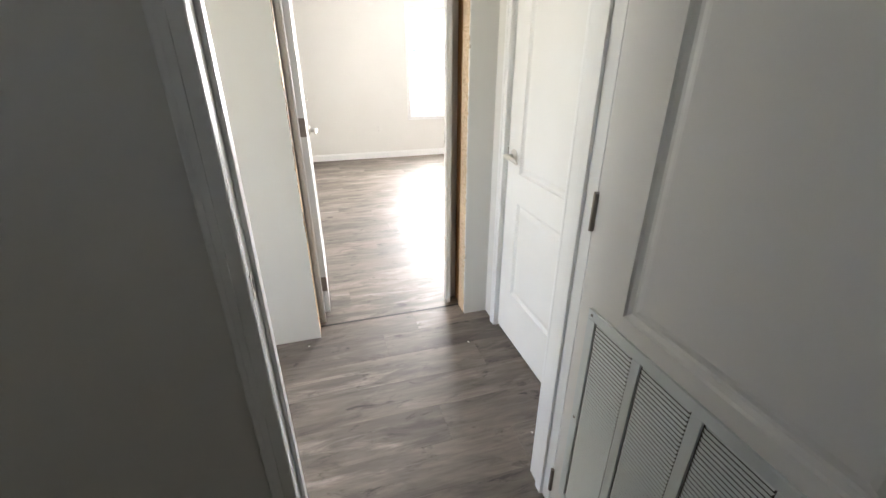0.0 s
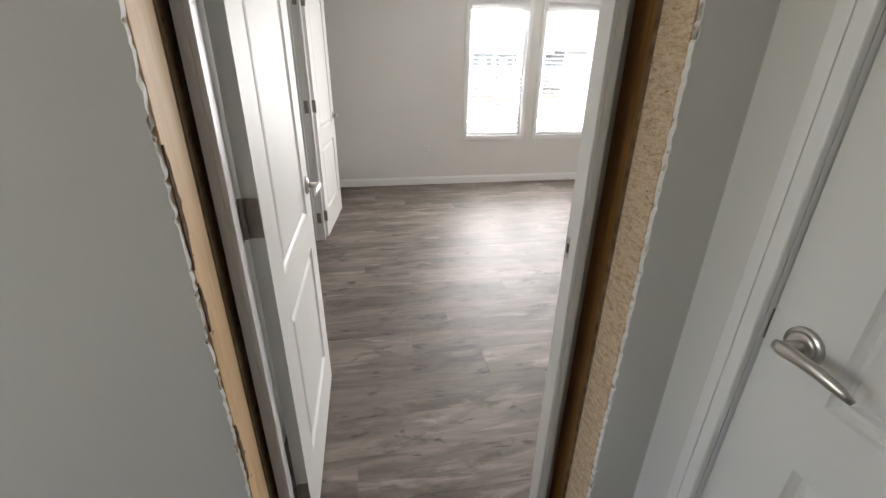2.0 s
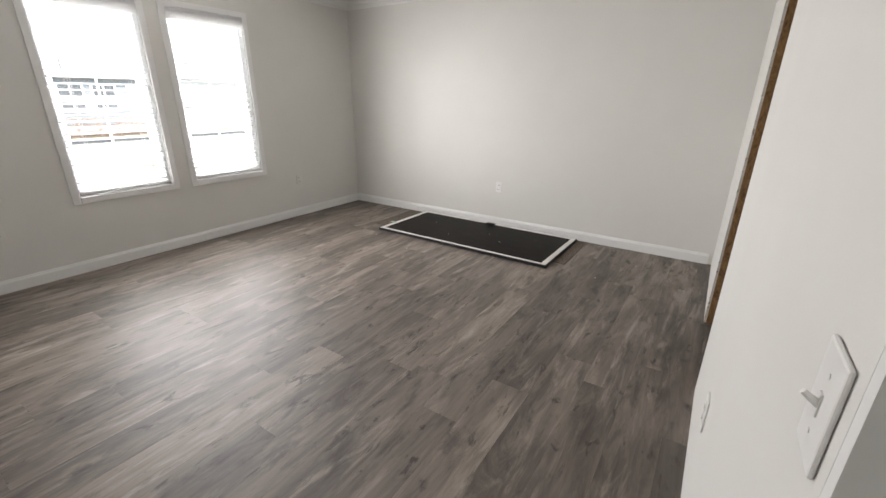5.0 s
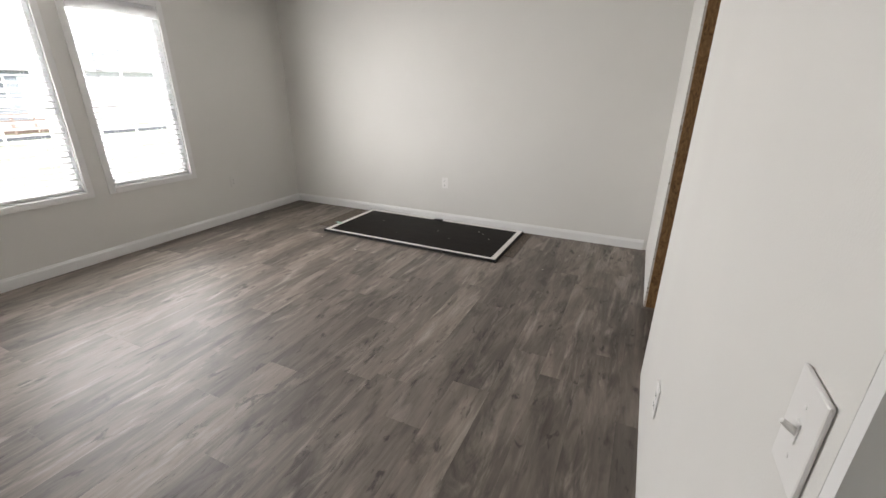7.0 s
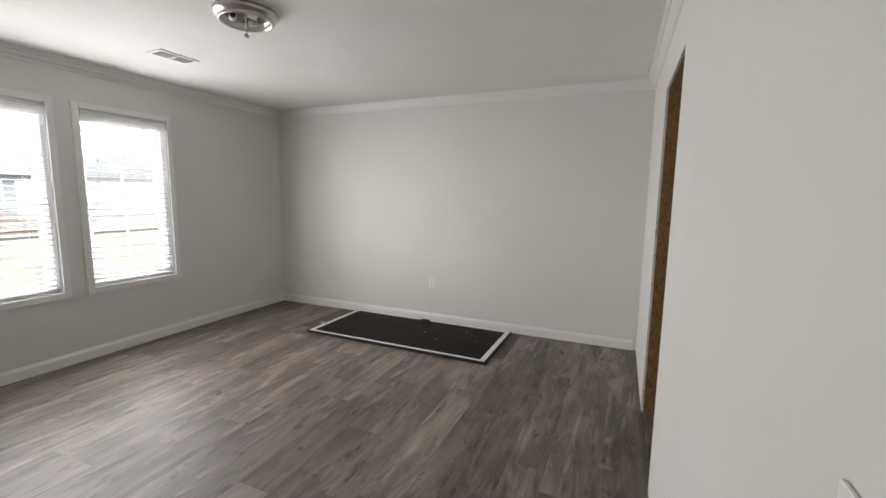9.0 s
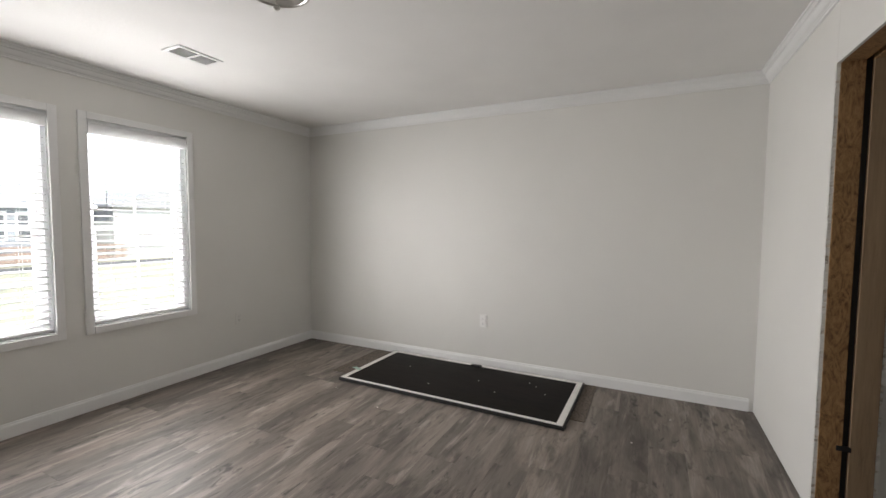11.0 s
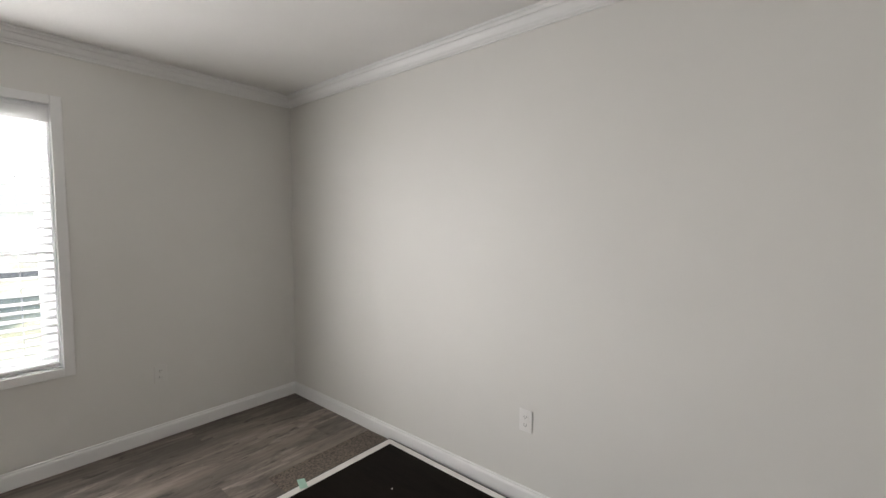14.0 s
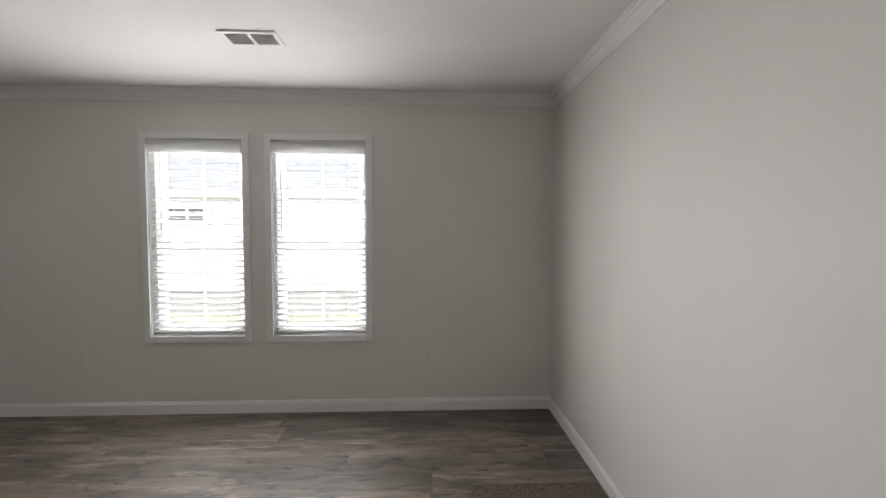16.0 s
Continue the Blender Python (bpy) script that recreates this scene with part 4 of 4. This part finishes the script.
def house(label, m, w, dpt, wall_h, siding, roof_rise, wins, door=None, o=0.35):
    """A single-storey home: long front towards -y, lapped siding, gabled roof, trimmed windows, skirting."""
    h = thing("house", label, "house", m)
    part("skirting", boxed(0.03, 0.03, 0, w - 0.03, dpt - 0.03, 0.6), M_SKIRT, h)
    bm = bmesh.new()
    n = int(wall_h / 0.2)
    for i in range(n):
        z = 0.6 + i * wall_h / n
        z2 = z + wall_h / n
        vs = [[bm.verts.new(p) for p in ((-o, -o, zz), (w + o, -o, zz), (w + o, dpt + o, zz), (-o, dpt + o, zz))] for o, zz in ((0.018, z), (0.0, z2))]
        for k in range(4):
            bm.faces.new((vs[0][k], vs[0][(k + 1) % 4], vs[1][(k + 1) % 4], vs[1][k]))
        bm.faces.new(vs[0])
        bm.faces.new(vs[1])
    part("wall", bm, siding, h)
    top = 0.6 + wall_h
    bm = bmesh.new()
    a = [bm.verts.new(p) for p in ((-o, -o, top), (-o, dpt / 2, top + roof_rise), (-o, dpt + o, top), (-o, dpt + o, top - 0.14), (-o, -o, top - 0.14))]
    b = [bm.verts.new(p) for p in ((w + o, -o, top), (w + o, dpt / 2, top + roof_rise), (w + o, dpt + o, top), (w + o, dpt + o, top - 0.14), (w + o, -o, top - 0.14))]
    for k in range(5):
        bm.faces.new((a[k], a[(k + 1) % 5], b[(k + 1) % 5], b[k]))
    bm.faces.new(a)
    bm.faces.new(b)
    part("roof", bm, M_ROOF, h)
    part("soffit", boxed(-o + 0.01, -o + 0.01, top - 0.152, w + o - 0.01, -0.02, top - 0.141), M_TRIM, h)
    part("fascia", boxed(-o, -o - 0.028, top - 0.15, w + o, -o - 0.005, top + 0.01), M_TRIM, h)
    for x, z, ww, wh in wins:
        bm = bmesh.new()
        for q in ((x - 0.09, z - 0.09, x, z + wh + 0.09), (x + ww, z - 0.09, x + ww + 0.09, z + wh + 0.09), (x, z - 0.09, x + ww, z), (x, z + wh, x + ww, z + wh + 0.09), (x + ww / 2 - 0.03, z, x + ww / 2 + 0.03, z + wh), (x, z + wh / 2 - 0.03, x + ww, z + wh / 2 + 0.03)):
            box(bm, q[0], -0.06, q[1], q[2], -0.015, q[3])
        f = part("window", bm, M_TRIM, h)
        part("pane", boxed(x, -0.035, z, x + ww, -0.02, z + wh), M_DARKGLASS, f)
    if door:
        part("house_door", boxed(door, -0.05, 0.6, door + 0.9, -0.015, 2.65, bevel=0.01), M_TRIM, h)
    return h


house("white sided home with grey shingled roof", pose(-12.7, 12.6, G), 14.6, 4.3, 2.55, M_SIDING, 1.5,
      [(2.2, 1.5, 0.9, 1.3), (8.8, 2.40, 0.95, 0.30)], 4.5, 0.12)
house("slate blue home with white trimmed windows", pose(7.2, 30.0, G), 4.9, 6.0, 2.5, M_BLUE, 1.2, [(0.5, 1.3, 1.0, 1.3), (2.0, 1.3, 1.0, 1.3)], 3.6)
house("pale grey home with its gabled end towards the lawn", pose(19.3, 31.0, G, 0, 0, 90), 11.0, 5.4, 2.65, M_GREYSIDING, 1.1, [])
house("long white home with small windows beyond the lawn", pose(-3.6, 34.0, G), 12.0, 6.0, 2.35, M_SIDING, 0.95, [(2, 1.5, 0.8, 0.9), (6, 1.5, 0.8, 0.9), (9.2, 1.5, 0.6, 0.9), (10.6, 1.5, 0.6, 0.9)])
bm = bmesh.new()
sweep(bm, [(0, 0, -0.3), (0, 0, 3.0), (0.02, 0, 6.3)], [0.12, 0.10, 0.07], 8)
solid("utility_pole", bm, M_AGED, "weathered wooden utility pole behind the homes", "pole", "", pose(9.6, 44.0, G))
house("grey home at the end of the row", pose(24.5, 28.0, G), 13.0, 6.0, 2.5, M_BLUE, 1.6, [(2, 1.4, 1, 1.2), (6, 1.4, 1, 1.2), (9, 1.4, 1, 1.2)])

deck = thing("wooden_deck", "low red-brown wooden deck with rails", "deck", pose(5.8, 28.3, G))
for i in range(9):
    x = i * 0.9
    part("post", boxed(x, 0, 0, x + 0.09, 0.09, 0.95), M_DECK, deck)
for z in (0.22, 0.55, 0.86):
    part("rail", boxed(-0.02, -0.03, z, 7.4, -0.002, z + 0.10), M_DECK, deck)
part("deck_boards", boxed(0, 0.1, 0.05, 7.3, 2.6, 0.16), M_DECK, deck)
solid("road", boxed(-80, 25.2, G - 0.02, 120, 27.6, G + 0.012), M_ASPHALT, "grey asphalt lane across the lawn", "road")

# ---- floor planks, last ----
PL, PW = 1.22, 0.197
KNOWN = {17: 0.715, 18: 1.08, 16: -0.26, 13: 2.01}
full = None
rng = random.Random(21)
X0, X1, Y0, Y1 = -3.7, XE, -3.6, YN
row = 0
count = 0
spare = bmesh.new()
y = 5.049
while y > Y0:
    ya = max(Y0, y - PW)
    x = X0 - rng.uniform(0, PL)
    if row in KNOWN:
        x = X0 - PL + (KNOWN[row] - X0) % PL
    while x < X1:
        xa, xb = max(x, X0), min(x + PL, X1)
        if xb - xa > 0.02:
            g = 0.00015
            near = ya > -1.7 and xb > -2.3 and not (ya < HALL_Y - 0.05 and xa > 0.1) and not (ya > YS and xb < XW - 0.9)
            if near:
                w2, d2 = (xb - xa) / 2 - g, (y - ya) / 2 - g
                is_full = abs(xb - xa - PL) < 1e-6 and abs(y - ya - PW) < 1e-6
                if is_full and full is not None:
                    me = full
                else:
                    bm = bmesh.new()
                    lo = [bm.verts.new(p) for p in ((-w2, -d2, -0.004), (w2, -d2, -0.004), (w2, d2, -0.004), (-w2, d2, -0.004))]
                    md = [bm.verts.new(p) for p in ((-w2, -d2, -0.0007), (w2, -d2, -0.0007), (w2, d2, -0.0007), (-w2, d2, -0.0007))]
                    c = 0.0003
                    hi = [bm.verts.new(p) for p in ((-w2 + c, -d2 + c, 0), (w2 - c, -d2 + c, 0), (w2 - c, d2 - c, 0), (-w2 + c, d2 - c, 0))]
                    for p, q in ((lo, md), (md, hi)):
                        for k in range(4):
                            bm.faces.new((p[k], p[(k + 1) % 4], q[(k + 1) % 4], q[k]))
                    bm.faces.new(hi)
                    me = mesh_of("plank", bm, M_FLOOR)
                    if is_full:
                        full = me
                ob = new("plank", me)
                ob.parent = floor
                ob.location = ((xa + xb) / 2, (y + ya) / 2, 0)
                count += 1
            else:
                box(spare, xa + g, ya + g, -0.004, xb - g, y - g, -0.0002)
        x += PL
    y = ya
    row += 1
rest = part("far_planks", spare, M_FLOOR, floor)
tagged(rest, kind="stuff")
